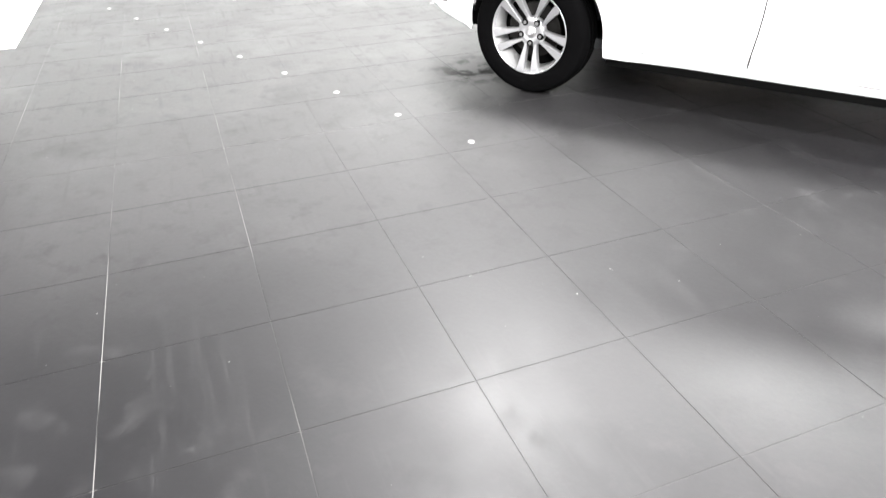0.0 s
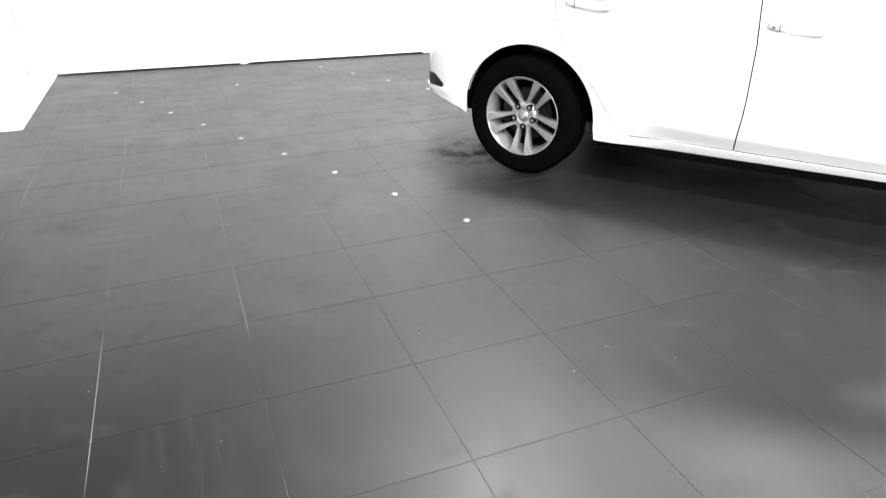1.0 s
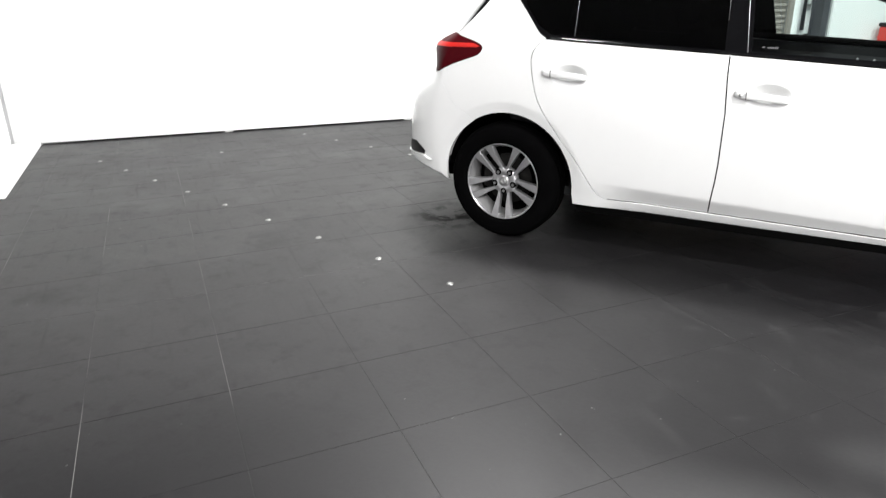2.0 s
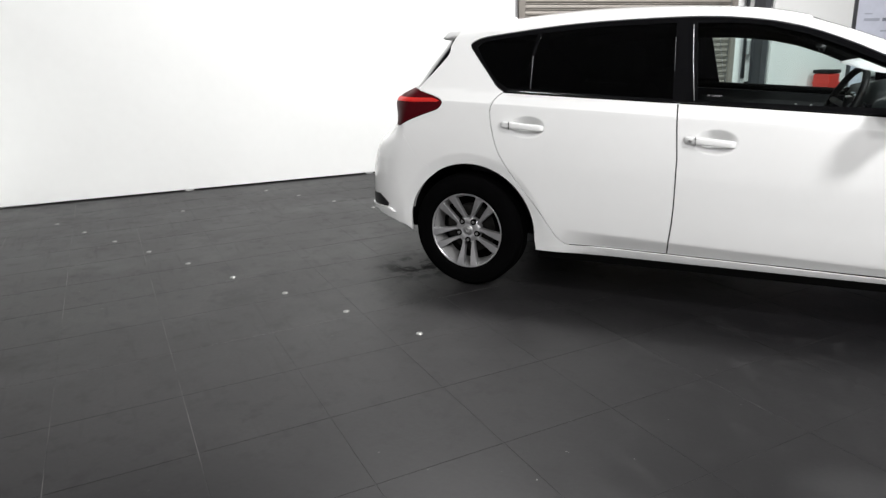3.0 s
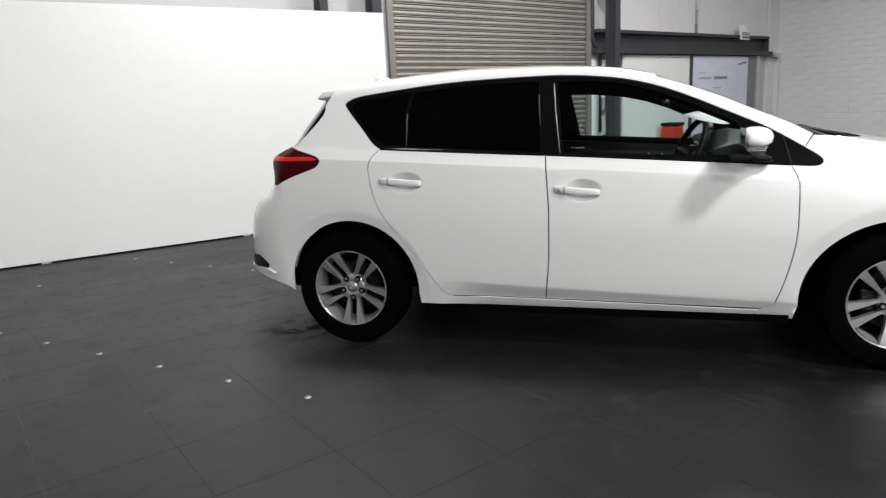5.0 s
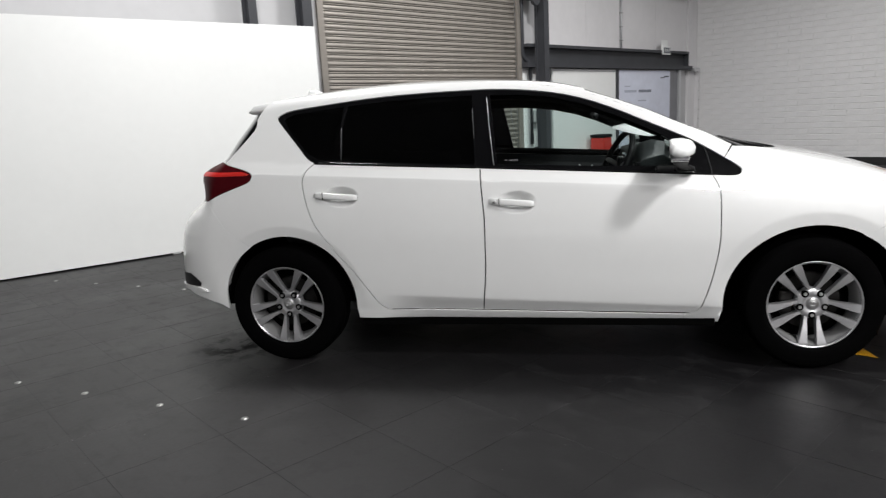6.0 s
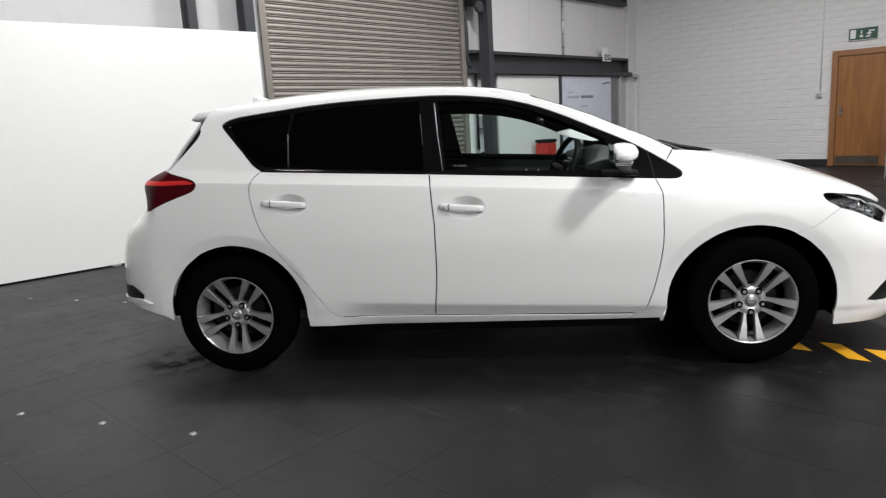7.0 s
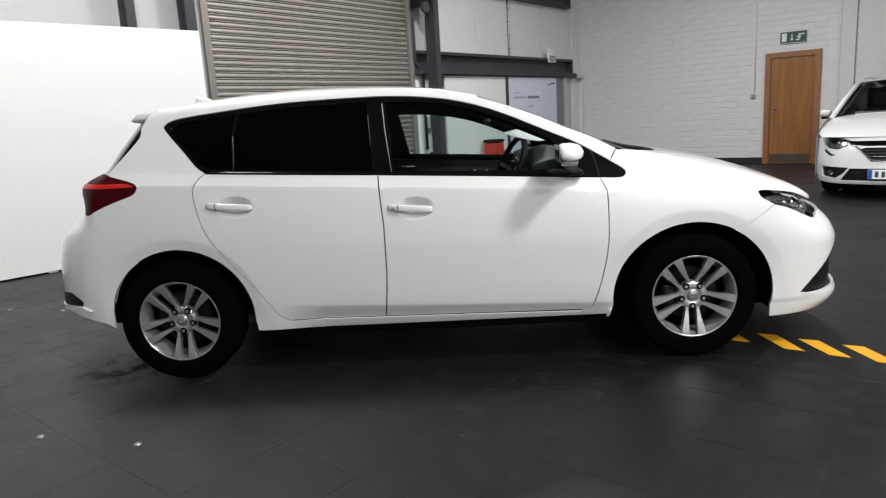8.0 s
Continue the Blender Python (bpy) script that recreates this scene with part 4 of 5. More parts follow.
    rows = []
    for y in np.linspace(-.70, .70, 29):
        hump = .055 * math.exp(-((y + .37) / .16)**2) + .012 * math.cos(y * 3)
        rows.append([bm.verts.new(p) for p in ((2.30, y, 1.015), (2.10, y, 1.030 + hump * .4), (1.93, y, 1.030 + hump), (1.85, y, 1.010 + hump), (1.82, y, .960 + .3 * hump), (1.90, y, .90), (2.30, y, .90))])
    for p, q in zip(rows, rows[1:]):
        for k in range(7):
            bm.faces.new((p[k], p[(k + 1) % 7], q[(k + 1) % 7], q[k]))
    bm.faces.new(rows[0]), bm.faces.new(rows[-1][::-1])
    bmesh.ops.recalc_face_normals(bm, faces=bm.faces[:])
    part("dash_top", bm, DASH, dash, "", True)
    for y in (-.62, .62, -.09, .09):
        part("air_vent", boxed(1.812, 1.84, y - .06, y + .06, .955, .995, bevel=.006), BLACK_GLOSS, dash, "black air vent")
    wheel = part("steering_wheel", boxed(1.75, 1.79, -.41, -.33, .93, 1.01, bevel=.012), BLACK_PLASTIC, car, "black steering wheel")
    tilt = Matrix.Translation((1.742, -.37, .968)) @ pose(0, 0, 0, 0, 0, 12) @ pose(0, 0, 0, 0, 24, 0)
    bm = bmesh.new()
    tube(bm, [tilt @ Vector((0, .18 * math.cos(a), .18 * math.sin(a))) for a in np.linspace(0, 2 * math.pi, 41)], .016, 10)
    part("rim", bm, BLACK_PLASTIC, wheel, "", True)
    for a in (radians(5), radians(175), radians(-90)):
        bm = bmesh.new()
        tube(bm, [tilt @ Vector((.03, .03 * math.cos(a), .03 * math.sin(a))), tilt @ Vector((0, .17 * math.cos(a), .17 * math.sin(a)))], .014, 8)
        part("spoke", bm, METAL if a > -1 else BLACK_PLASTIC, wheel, "", True)
    for y in (-.37, .37):
        seat = part("front_seat", boxed(.95, 1.48, y - .25, y + .25, .36, .56, bevel=.06), SEAT, car, "charcoal cloth front seat", True)
        bm = boxed(-.07, .07, -.25, .25, 0, .62, bevel=.06)
        bmesh.ops.transform(bm, matrix=Matrix.Translation((.98, y, .48)) @ pose(0, 0, 0, 0, -18, 0), verts=bm.verts[:])
        part("seat_back", bm, SEAT, seat, "", True)
        bm = boxed(-.05, .05, -.13, .13, .66, .84, bevel=.045)
        bmesh.ops.transform(bm, matrix=Matrix.Translation((.98, y, .48)) @ pose(0, 0, 0, 0, -16, 0), verts=bm.verts[:])
        part("headrest", bm, SEAT, seat, "", True)
    bench = part("rear_bench", boxed(.0, .55, -.66, .66, .36, .56, bevel=.06), SEAT, car, "charcoal cloth rear bench", True)
    bm = boxed(-.07, .07, -.66, .66, 0, .60, bevel=.06)
    bmesh.ops.transform(bm, matrix=Matrix.Translation((.06, 0, .46)) @ pose(0, 0, 0, 0, -20, 0), verts=bm.verts[:])
    part("bench_back", bm, SEAT, bench, "", True)
    bm = boxed(1.635, 1.66, -.11, .11, 1.205, 1.255, bevel=.012)
    rv = part("inner_mirror", bm, BLACK_PLASTIC, car, "black rear-view mirror", True)
    part("stalk", cylinder(bmesh.new(), (1.65, 0, 1.245), (1.72, 0, 1.318), .008), BLACK_PLASTIC, rv)
    part("mirror_edge", boxed(1.615, 1.662, -.118, -.108, 1.226, 1.246, bevel=.004), BEZEL, rv, "pale grey mirror edge", True)
    for y in (-.56, .12):
        bm = bmesh.new()
        rows = [[bm.verts.new((x, w, z)) for w in (y, y + .44)] for x, z in ((1.51, 1.362), (1.56, 1.345), (1.63, 1.314), (1.685, 1.290))]
        for p, q in zip(rows, rows[1:]):
            bm.faces.new((p[0], p[1], q[1], q[0]))
        bmesh.ops.solidify(bm, geom=bm.faces[:], thickness=.012)
        bmesh.ops.recalc_face_normals(bm, faces=bm.faces[:])
        part("sun_visor", bm, CABIN, car, "dark folded sun visor", True)
    for x0, x1, z in ((1.187, 1.198, 1.041), (1.206, 1.250, 1.039)):
        part("glass_sticker", boxed(x0, x1, -.7978, -.7968, z - .004, z + .004), BEZEL, car, "tiny pale window sticker")
    part("inner_handle", tube(bmesh.new(), [(1.565, .70, .888), (1.575, .667, .876), (1.61, .66, .869), (1.645, .667, .873), (1.653, .70, .882)], .006, 8), METAL, car, "silver inner door handle", True)
    part("cabin_floor", boxed(.1, 2.2, -.72, .72, .255, .30), CABIN, car)
    return car


def build_wheel():
    """Alloy wheel with five pairs of spokes, face towards -y."""
    w = thing("wheel", "", "")
    tyre = lathe(bmesh.new(), [(.206, .085), (.222, .100), (.262, .104), (.292, .095), (.308, .078), (.3155, .055), (.316, .02), (.310, .018), (.310, .012), (.316, .010), (.316, -.010), (.310, -.012), (.310, -.018), (.316, -.02), (.3155, -.055), (.308, -.078), (.300, -.0905), (.298, -.0925), (.292, -.095), (.262, -.104), (.259, -.1035), (.256, -.1042), (.232, -.1025), (.218, -.098), (.2098, -.088), (.199, -.080)], 72)
    bmesh.ops.recalc_face_normals(tyre, faces=tyre.faces[:])
    t = part("tyre", tyre, RUBBER, w, "worn black tyre", True)
    rim = lathe(bmesh.new(), [(.2095, -.080), (.2105, -.0885), (.2080, -.0905), (.2030, -.0885), (.2005, -.082), (.1965, -.074)], 72)
    bmesh.ops.recalc_face_normals(rim, faces=rim.faces[:])
    r = part("rim", rim, ALLOY, w, "silver alloy rim", True)
    barrel = lathe(bmesh.new(), [(.1965, -.074), (.189, -.050), (.185, .0), (.191, .07), (.2095, .085)], 72)
    bmesh.ops.recalc_face_normals(barrel, faces=barrel.faces[:])
    part("barrel", barrel, RIM, w, "inner rim in a shaded alloy tone", True)
    bm = bmesh.new()
    box(bm, -.001, .001, .03, .031, -.001, .001)
    part("brake_disc", cylinder(bm, (0, .0, 0), (0, .02, 0), .138, seg=48), DISC, w, "grey brake disc")
    part("drum", cylinder(bmesh.new(), (0, .03, 0), (0, .05, 0), .19, seg=40), LINER, w)
    cal = boxed(-.14, -.07, -.03, .03, -.055, .055, bevel=.012)
    part("caliper", cal, DISC, w)
    hub = lathe(bmesh.new(), [(.0005, -.060), (.030, -.060), (.034, -.058), (.038, -.0615), (.048, -.063), (.064, -.062), (.073, -.057), (.074, -.02)], 40)
    bmesh.ops.recalc_face_normals(hub, faces=hub.faces[:])
    part("hub", hub, ALLOY, w, "", True)
    cap = lathe(bmesh.new(), [(.0005, -.067), (.020, -.066), (.027, -.063), (.029, -.058)], 28)
    bmesh.ops.recalc_face_normals(cap, faces=cap.faces[:])
    part("centre_cap", cap, METAL, w, "silver centre cap with raised oval", True)
    oval = bmesh.new()
    tube(oval, [(.014 * math.cos(a), -.068, .010 * math.sin(a)) for a in np.linspace(0, 2 * math.pi, 25)], .0016, 6)
    tube(oval, [(.006 * math.cos(a), -.068, .010 * math.sin(a)) for a in np.linspace(0, 2 * math.pi, 25)], .0014, 6)
    part("cap_oval", oval, ALLOY, w)
    # one spoke: narrow and deep at the hub, flat and wide at the rim
    stations = [(.045, .0265, .0085, -.058), (.075, .0275, .0085, -.0625), (.103, .0298, .0108, -.069), (.131, .0330, .0142, -.076), (.160, .0370, .0178, -.082), (.184, .0403, .0206, -.0865), (.2030, .0430, .0232, -.0885)]
    meshes = []
    for side in (-1, 1):
        bm = bmesh.new()
        rows = []
        for q, c, h, y in stations:
            bev = min(.0022, h * .3)
            sec = [(c - h, y + .03), (c - h, y + .004), (c - h + bev, y), (c + h - bev, y), (c + h, y + .004), (c + h, y + .03)]
            rows.append([bm.verts.new((side * u, yy, -q)) for u, yy in sec])
        for a, b in zip(rows, rows[1:]):
            for k in range(6):
                bm.faces.new((a[k], a[(k + 1) % 6], b[(k + 1) % 6], b[k]))
        bm.faces.new(rows[0]), bm.faces.new(rows[-1][::-1])
        bmesh.ops.recalc_face_normals(bm, faces=bm.faces[:])
        meshes.append(finish(bm, ALLOY))
    nut = cylinder(bmesh.new(), (0, -.052, 0), (0, -.0685, 0), .0098, .0085, 6)
    socket = lathe(bmesh.new(), [(.0005, -.0646), (.0160, -.0646), (.0172, -.0630), (.0172, -.05)], 20)
    nut_me, sock_me = finish(nut, METAL), finish(socket, LINER)
    for i in range(5):
        turn = Matrix.Rotation(2 * math.pi * i / 5, 4, "Y")
        for me in meshes:
            part("spoke", me, ALLOY, w, at=turn)
        p = turn @ Matrix.Translation((0, 0, -.057))
        part("wheel_nut", nut_me, METAL, w, at=p)
        part("nut_socket", sock_me, LINER, w, at=p)
    return w


hatchback = build_hatchback()
WHEEL = build_wheel()
first = True
for wx, wy, rz in ((-.008, -.757, 0), (2.607, -.757, 0), (-.008, .757, 180), (2.607, .757, 180)):
    w = WHEEL if first else copy_thing(WHEEL, pose(0, 0, 0))
    first = False
    w.parent = hatchback
    w.matrix_basis = pose(wx, wy, .316, 0, 0, rz)

# a slightly curled sheet lying on the steering wheel rim and the dash hood
bm = bmesh.new()
ca, cb, cc, cd = Vector((1.700, -.50, 1.168)), Vector((1.899, -.50, 1.113)), Vector((1.990, -.26, 1.108)), Vector((1.838, -.26, 1.186))
grid = [[bm.verts.new(ca.lerp(cb, i / 8).lerp(cd.lerp(cc, i / 8), j / 8) + Vector((0, 0, -.006 * math.sin(math.pi * i / 8)))) for j in range(9)] for i in range(9)]
for i in range(8):
    for j in range(8):
        bm.faces.new((grid[i][j], grid[i + 1][j], grid[i + 1][j + 1], grid[i][j + 1]))
bmesh.ops.solidify(bm, geom=bm.faces[:], thickness=.0012)
sheet = tagged(part("price_sheet", bm, PAPER, None, "", True), "white price sheet lying on the steering wheel", "paper")

# ---- the shutter wall (local x = u, local y = -v; the wall face is at y = 3.73) ----
WALL_Y = 3.73


def hall(name, bm, mat, label, category, group="", smooth=False):
    return tagged(part(name, bm, mat, None, "", smooth, ROOM), label, category, group)


def i_column(u, w, d, back):
    """An upright steel section: two flanges and a web."""
    bm = bmesh.new()
    t = .012
    box(bm, u, u + w, back - d, back - d + t, 0, CEILING)
    box(bm, u, u + w, back - t, back, 0, CEILING)
    box(bm, u + w * .35, u + w * .35 + .009, back - d + t, back - t, 0, CEILING)
    return bm


for u, w, d, back, note in ((1.37, .10, .16, 3.65, "dark grey steel column behind the white board"), (2.06, .13, .16, 3.65, "dark grey steel column beside the shutter guide"), (6.395, .12, .19, 3.565, "dark grey steel column in front of the beam")):
    hall("steel_column", i_column(u, w, d, back), STEEL, note, "column", "steel columns along the wall")

# roller shutter
shutter = thing("roller_shutter", "closed galvanised roller shutter with narrow curved slats", "shutter", m=ROOM)
PITCH = .0762
bm = bmesh.new()
prof = [(.034, -.0381), (.034, -.0338), (.001, -.0333), (-.003, -.0315), (-.0042, -.0278), (-.003, -.0240), (.001, -.0222), (.034, -.0217), (.034, -.0152), (-.003, -.0147), (-.008, -.0115), (-.0125, -.003), (-.0125, .010), (-.009, .023), (-.003, .0310), (.005, .0338), (.034, .0345), (.034, .0381)]
rows = [[bm.verts.new((x, y, z)) for y, z in prof] for x in (SH0 + .03, SH1 - .03)]
for k in range(len(prof) - 1):
    bm.faces.new((rows[0][k], rows[1][k], rows[1][k + 1], rows[0][k + 1]))
bmesh.ops.recalc_face_normals(bm, faces=bm.faces[:])
bmesh.ops.solidify(bm, geom=bm.faces[:], thickness=.0012)
slat = finish(bm, GALV)
for i in range(int(SH_TOP / PITCH)):
    part("slat", slat, GALV, shutter, at=pose(0, WALL_Y + .03, .06 + PITCH * (i + .5)))
part("bottom_rail", boxed(SH0 + .03, SH1 - .03, WALL_Y + .005, WALL_Y + .05, .004, .06, bevel=.004), GALV, shutter)
for x0 in (SH0 - .075, SH1 - .035):
    bm = bmesh.new()
    box(bm, x0, x0 + .09, WALL_Y - .035, WALL_Y - .030, 0, SH_TOP)
    box(bm, x0, x0 + .006, WALL_Y - .030, WALL_Y + .002, 0, SH_TOP)
    box(bm, x0 + .084, x0 + .09, WALL_Y - .030, WALL_Y + .05, 0, SH_TOP)
    part("guide_rail", bm, GALV, shutter, "steel guide rail")
part("back_plate", boxed(SH0, SH1, WALL_Y + .12, WALL_Y + .14, 0, SH_TOP), STEEL, shutter)
drive = part("drive", boxed(6.12, 6.42, WALL_Y - .30, WALL_Y - .10, 3.02, 3.22, bevel=.02), BLACK_PLASTIC, shutter, "dark shutter drive with hanging chain")
part("chain_wheel", cylinder(bmesh.new(), (6.24, WALL_Y - .34, 3.0), (6.24, WALL_Y - .28, 3.0), .085, seg=24), STEEL, drive)
for dx in (0, .05):
    part("chain", tube(bmesh.new(), [(6.215 + dx, WALL_Y - .31, 3.0), (6.215 + dx, WALL_Y - .31, 1.0)], .004, 6), STEEL, drive, "thin hanging chain")

# conduit beside the guide
hall("conduit", tube(bmesh.new(), [(6.205, WALL_Y - .06, CEILING), (6.205, WALL_Y - .06, 2.20), (6.225, WALL_Y - .06, 2.15), (6.37, WALL_Y - .06, 2.05), (6.385, WALL_Y - .06, 2.02), (6.385, WALL_Y - .06, .75)], .028, 10), STEEL, "dark grey pipe bent beside the shutter", "pipe", smooth=True)
for k, (u0, u1) in enumerate(((6.19, 6.33), (6.42, 6.66))):
    hall("wall_board", boxed(u0, u1, WALL_Y - .03, WALL_Y, .02, 1.90, bevel=.003), PANEL, "narrow white board beside the pipe", "board", "narrow white boards")
sw = hall("isolator_switch", boxed(6.40, 6.55, WALL_Y - .13, WALL_Y - .03, 1.10, 1.30, bevel=.008), ALUM, "pale grey isolator box with a black knob", "switch box")
part("knob", cylinder(bmesh.new(), (6.51, WALL_Y - .13, 1.21), (6.51, WALL_Y - .16, 1.21), .03, seg=16), BLACK_PLASTIC, sw)
hall("wall_socket", boxed(6.47, 6.55, WALL_Y - .07, WALL_Y - .03, .62, .70, bevel=.006), BLACK_PLASTIC, "small black wall socket", "socket")


def channel_beam(u0, u1, z0, z1, lip0=.0):
    """A horizontal steel section with top and bottom flanges standing out from the wall."""
    bm = bmesh.new()
    box(bm, u0, u1, WALL_Y - .165, WALL_Y - .004, z1 - .05, z1)
    box(bm, u0, u1 + lip0, WALL_Y - .165, WALL_Y - .004, z0, z0 + .075)
    box(bm, u0, u1, WALL_Y - .045, WALL_Y - .03, z0 + .075, z1 - .05)
    box(bm, u1 - .012, u1, WALL_Y - .160, WALL_Y - .045, z0 + .075, z1 - .05)
    return bm


hall("steel_beam", channel_beam(6.20, 11.45, 1.99, 2.355, .16), STEEL, "dark grey horizontal steel beam across the wall", "beam", "wall beams")
hall("steel_beam", channel_beam(6.20, 11.40, 3.43, 3.78), STEEL, "dark grey steel beam high on the wall", "beam", "wall beams")
hall("steel_beam", channel_beam(-13.9, 2.0, 3.43, 3.78), STEEL, "dark grey steel beam high on the wall", "beam", "wall beams")
# cladding sheets between the beams
for k, u0 in enumerate((6.62, 8.0, 9.10, 10.35)):
    u1 = (7.995, 9.06, 10.345, 11.60)[k]
    hall("cladding_sheet", boxed(u0, u1, WALL_Y - .012, WALL_Y - .001, 2.36, 3.43, bevel=.002), WALL, "pale grey flat wall sheet", "wall sheet", "wall sheets between beams")
bm = tube(bmesh.new(), [(9.08, WALL_Y - .04, 3.43), (9.08, WALL_Y - .04, 2.36)], .016, 8)
hall("conduit", bm, ALUM, "thin grey conduit with clips on the wall", "pipe", smooth=True)
bm = bmesh.new()
for z in (2.5, 2.75, 3.0, 3.25):
    box(bm, 9.055, 9.105, WALL_Y - .06, WALL_Y - .012, z, z + .02)
hall("conduit_clips", bm, METAL, "small metal conduit clips", "clips")
# corner post and trunking
hall("corner_post", boxed(11.62, 11.985, WALL_Y - .06, WALL_Y - .001, 0, CEILING, bevel=.004), WALL, "pale boxed-in corner post", "post")
duct = hall("corner_pipe", boxed(11.90, 11.985, WALL_Y - .14, WALL_Y - .062, 0, 2.0, bevel=.004), WALL, "pale narrow duct in the corner", "duct")
for i in range(8):
    part("bolt", cylinder(bmesh.new(), (11.942, WALL_Y - .1405, .35 + .2 * i), (11.942, WALL_Y - .146, .35 + .2 * i), .011, .009, 10), METAL, duct)
hall("beam_bracket", boxed(11.62, 11.86, WALL_Y - .20, WALL_Y - .062, 1.96, 2.03, bevel=.004), ALUM, "pale steel bracket under the beam", "bracket")
# boards under the beam
bd = hall("white_board", boxed(6.93, 8.812, WALL_Y - .09, WALL_Y - .05, .03, 1.935, bevel=.004), PANEL, "large plain white board under the beam", "board")
part("top_rail", boxed(6.93, 8.812, WALL_Y - .10, WALL_Y - .045, 1.940, 1.965, bevel=.003), ALUM, bd)
ban = hall("poster_board", boxed(8.90, 10.80, WALL_Y - .095, WALL_Y - .055, .03, 1.965, bevel=.004), POSTER, "pale blue advertising board with small dark lettering", "poster")
part("side_bar", boxed(8.82, 8.892, WALL_Y - .11, WALL_Y - .05, .02, 1.97, bevel=.003), STEEL, ban, "dark grey side bar")
part("side_bar", boxed(10.805, 11.12, WALL_Y - .085, WALL_Y - .05, .02, 1.95, bevel=.003), SIDE_GREY, ban, "mid grey side panel")
part("edge_profile", boxed(11.125, 11.185, WALL_Y - .13, WALL_Y - .05, .02, 1.98, bevel=.003), ALUM, ban, "bright aluminium edge")
PY = WALL_Y - .0985
for u0, u1, z0, z1, mt in ((9.10, 9.30, 1.655, 1.675, PALE_INK), (9.10, 9.52, 1.548, 1.594, PALE_INK), (9.60, 10.06, 1.545, 1.597, MID_INK), (9.58, 9.86, 1.375, 1.40, PALE_INK), (10.42, 10.58, 1.815, 1.835, INK), (10.56, 10.74, 1.835, 1.862, INK)):
    part("print_bar", boxed(u0, u1, PY, PY + .003, z0, z1), mt, ban)
ex = hall("exit_sign", boxed(10.32, 10.62, WALL_Y - .20, WALL_Y - .175, 2.27, 2.43, bevel=.003), PANEL, "white exit sign with dark symbols fixed to the beam", "sign")
part("symbol", boxed(10.36, 10.60, WALL_Y - .203, WALL_Y - .2, 2.295, 2.405), INK, ex)
for u0 in (10.40, 10.47, 10.54):
    part("symbol_bar", boxed(u0, u0 + .022, WALL_Y - .206, WALL_Y - .2032, 2.315, 2.395), PANEL, ex)
part("sign_plate", boxed(10.30, 10.55, WALL_Y - .174, WALL_Y - .168, 2.36, 2.55), PANEL, ex, "white backing plate")
# red box by the wall, with a dark lid
rb = hall("red_box", boxed(7.86, 8.12, WALL_Y - .46, WALL_Y - .18, 0, .76, bevel=.02), RED, "red plastic bin with dark lid standing by the wall", "bin")
part("lid", boxed(7.85, 8.13, WALL_Y - .47, WALL_Y - .17, .764, .82, bevel=.015), BLACK_PLASTIC, rb, "dark lid")
part("rib", boxed(7.856, 8.124, WALL_Y - .464, WALL_Y - .176, .60, .63, bevel=.004), RED, rb)

# ---- the brick wall (face at x = 12) ----
BX = 12.0


def on_brick(name, v0, v1, z0, z1, out, mat, label, category, bevel=.003, base=0.0):
    return hall(name, boxed(BX - out, BX - base - .001, -v1, -v0, z0, z1, bevel=bevel), mat, label, category)


door = thing("fire_door", "closed oak veneer door with a steel kick plate", "door", m=ROOM)
part("door_leaf", boxed(BX - .035, BX - .004, -1.115, -.375, .012, 2.0, bevel=.003), WOOD, door)
for v0, v1, z0, z1 in ((.270, .372, 0, 2.105), (1.118, 1.225, 0, 2.105), (.372, 1.118, 2.004, 2.105)):
    part("frame_rail", boxed(BX - .065, BX - .004, -v1, -v0, z0, z1, bevel=.005), FRAME_WOOD, door)
part("kick_plate", boxed(BX - .0375, BX - .036, -1.10, -.39, .03, .19), KICK, door, "satin steel kick plate")
h = part("door_handle", boxed(BX - .043, BX - .036, -.455, -.425, .93, 1.12, bevel=.002), BEZEL, door, "satin lever handle")
part("lever", tube(bmesh.new(), [(BX - .04, -.44, 1.05), (BX - .075, -.44, 1.05), (BX - .08, -.49, 1.05)], .009, 8), BEZEL, h, smooth=True)
es = on_brick("exit_sign", .515, .96, 2.255, 2.47, .035, GREEN, "green exit sign with white arrow over the door", "sign")
part("rim", boxed(BX - .038, BX - .0351, -.96, -.515, 2.462, 2.47), PANEL, es)
part("rim", boxed(BX - .038, BX - .0351, -.96, -.515, 2.255, 2.263), PANEL, es)
part("door_symbol", boxed(BX - .039, BX - .0351, -.625, -.54, 2.29, 2.44), PANEL, es)
part("arrow_shaft", boxed(BX - .039, BX - .0351, -.722, -.708, 2.32, 2.42), PANEL, es)
part("arrow_head", boxed(BX - .039, BX - .0351, -.74, -.69, 2.305, 2.335), PANEL, es)
for v0, v1, z0, z1 in ((.80, .87, 2.35, 2.375), (.83, .85, 2.30, 2.42), (.85, .92, 2.395, 2.415), (.78, .83, 2.30, 2.32)):
    part("symbol_bar", boxed(BX - .039, BX - .0351, -v1, -v0, z0, z1), PANEL, es)
jb = on_brick("junction_box", .02, .115, 1.285, 1.375, .05, ALUM, "small grey switch box on the wall", "switch box", .006)
part("switch_face", boxed(BX - .054, BX - .0502, -.10, -.035, 1.30, 1.36, bevel=.003), METAL, jb)
bm = tube(bmesh.new(), [(BX - .014, -.085, CEILING), (BX - .014, -.085, 1.376)], .011, 8)
hall("conduit", bm, PANEL, "thin white conduit down to the switch box", "pipe", smooth=True)
hall("skirting_strip", boxed(BX - .014, BX - .0005, -.268, -V0 - .06, 0, .125, bevel=.002), DARK, "black skirting along the brick wall", "skirting")
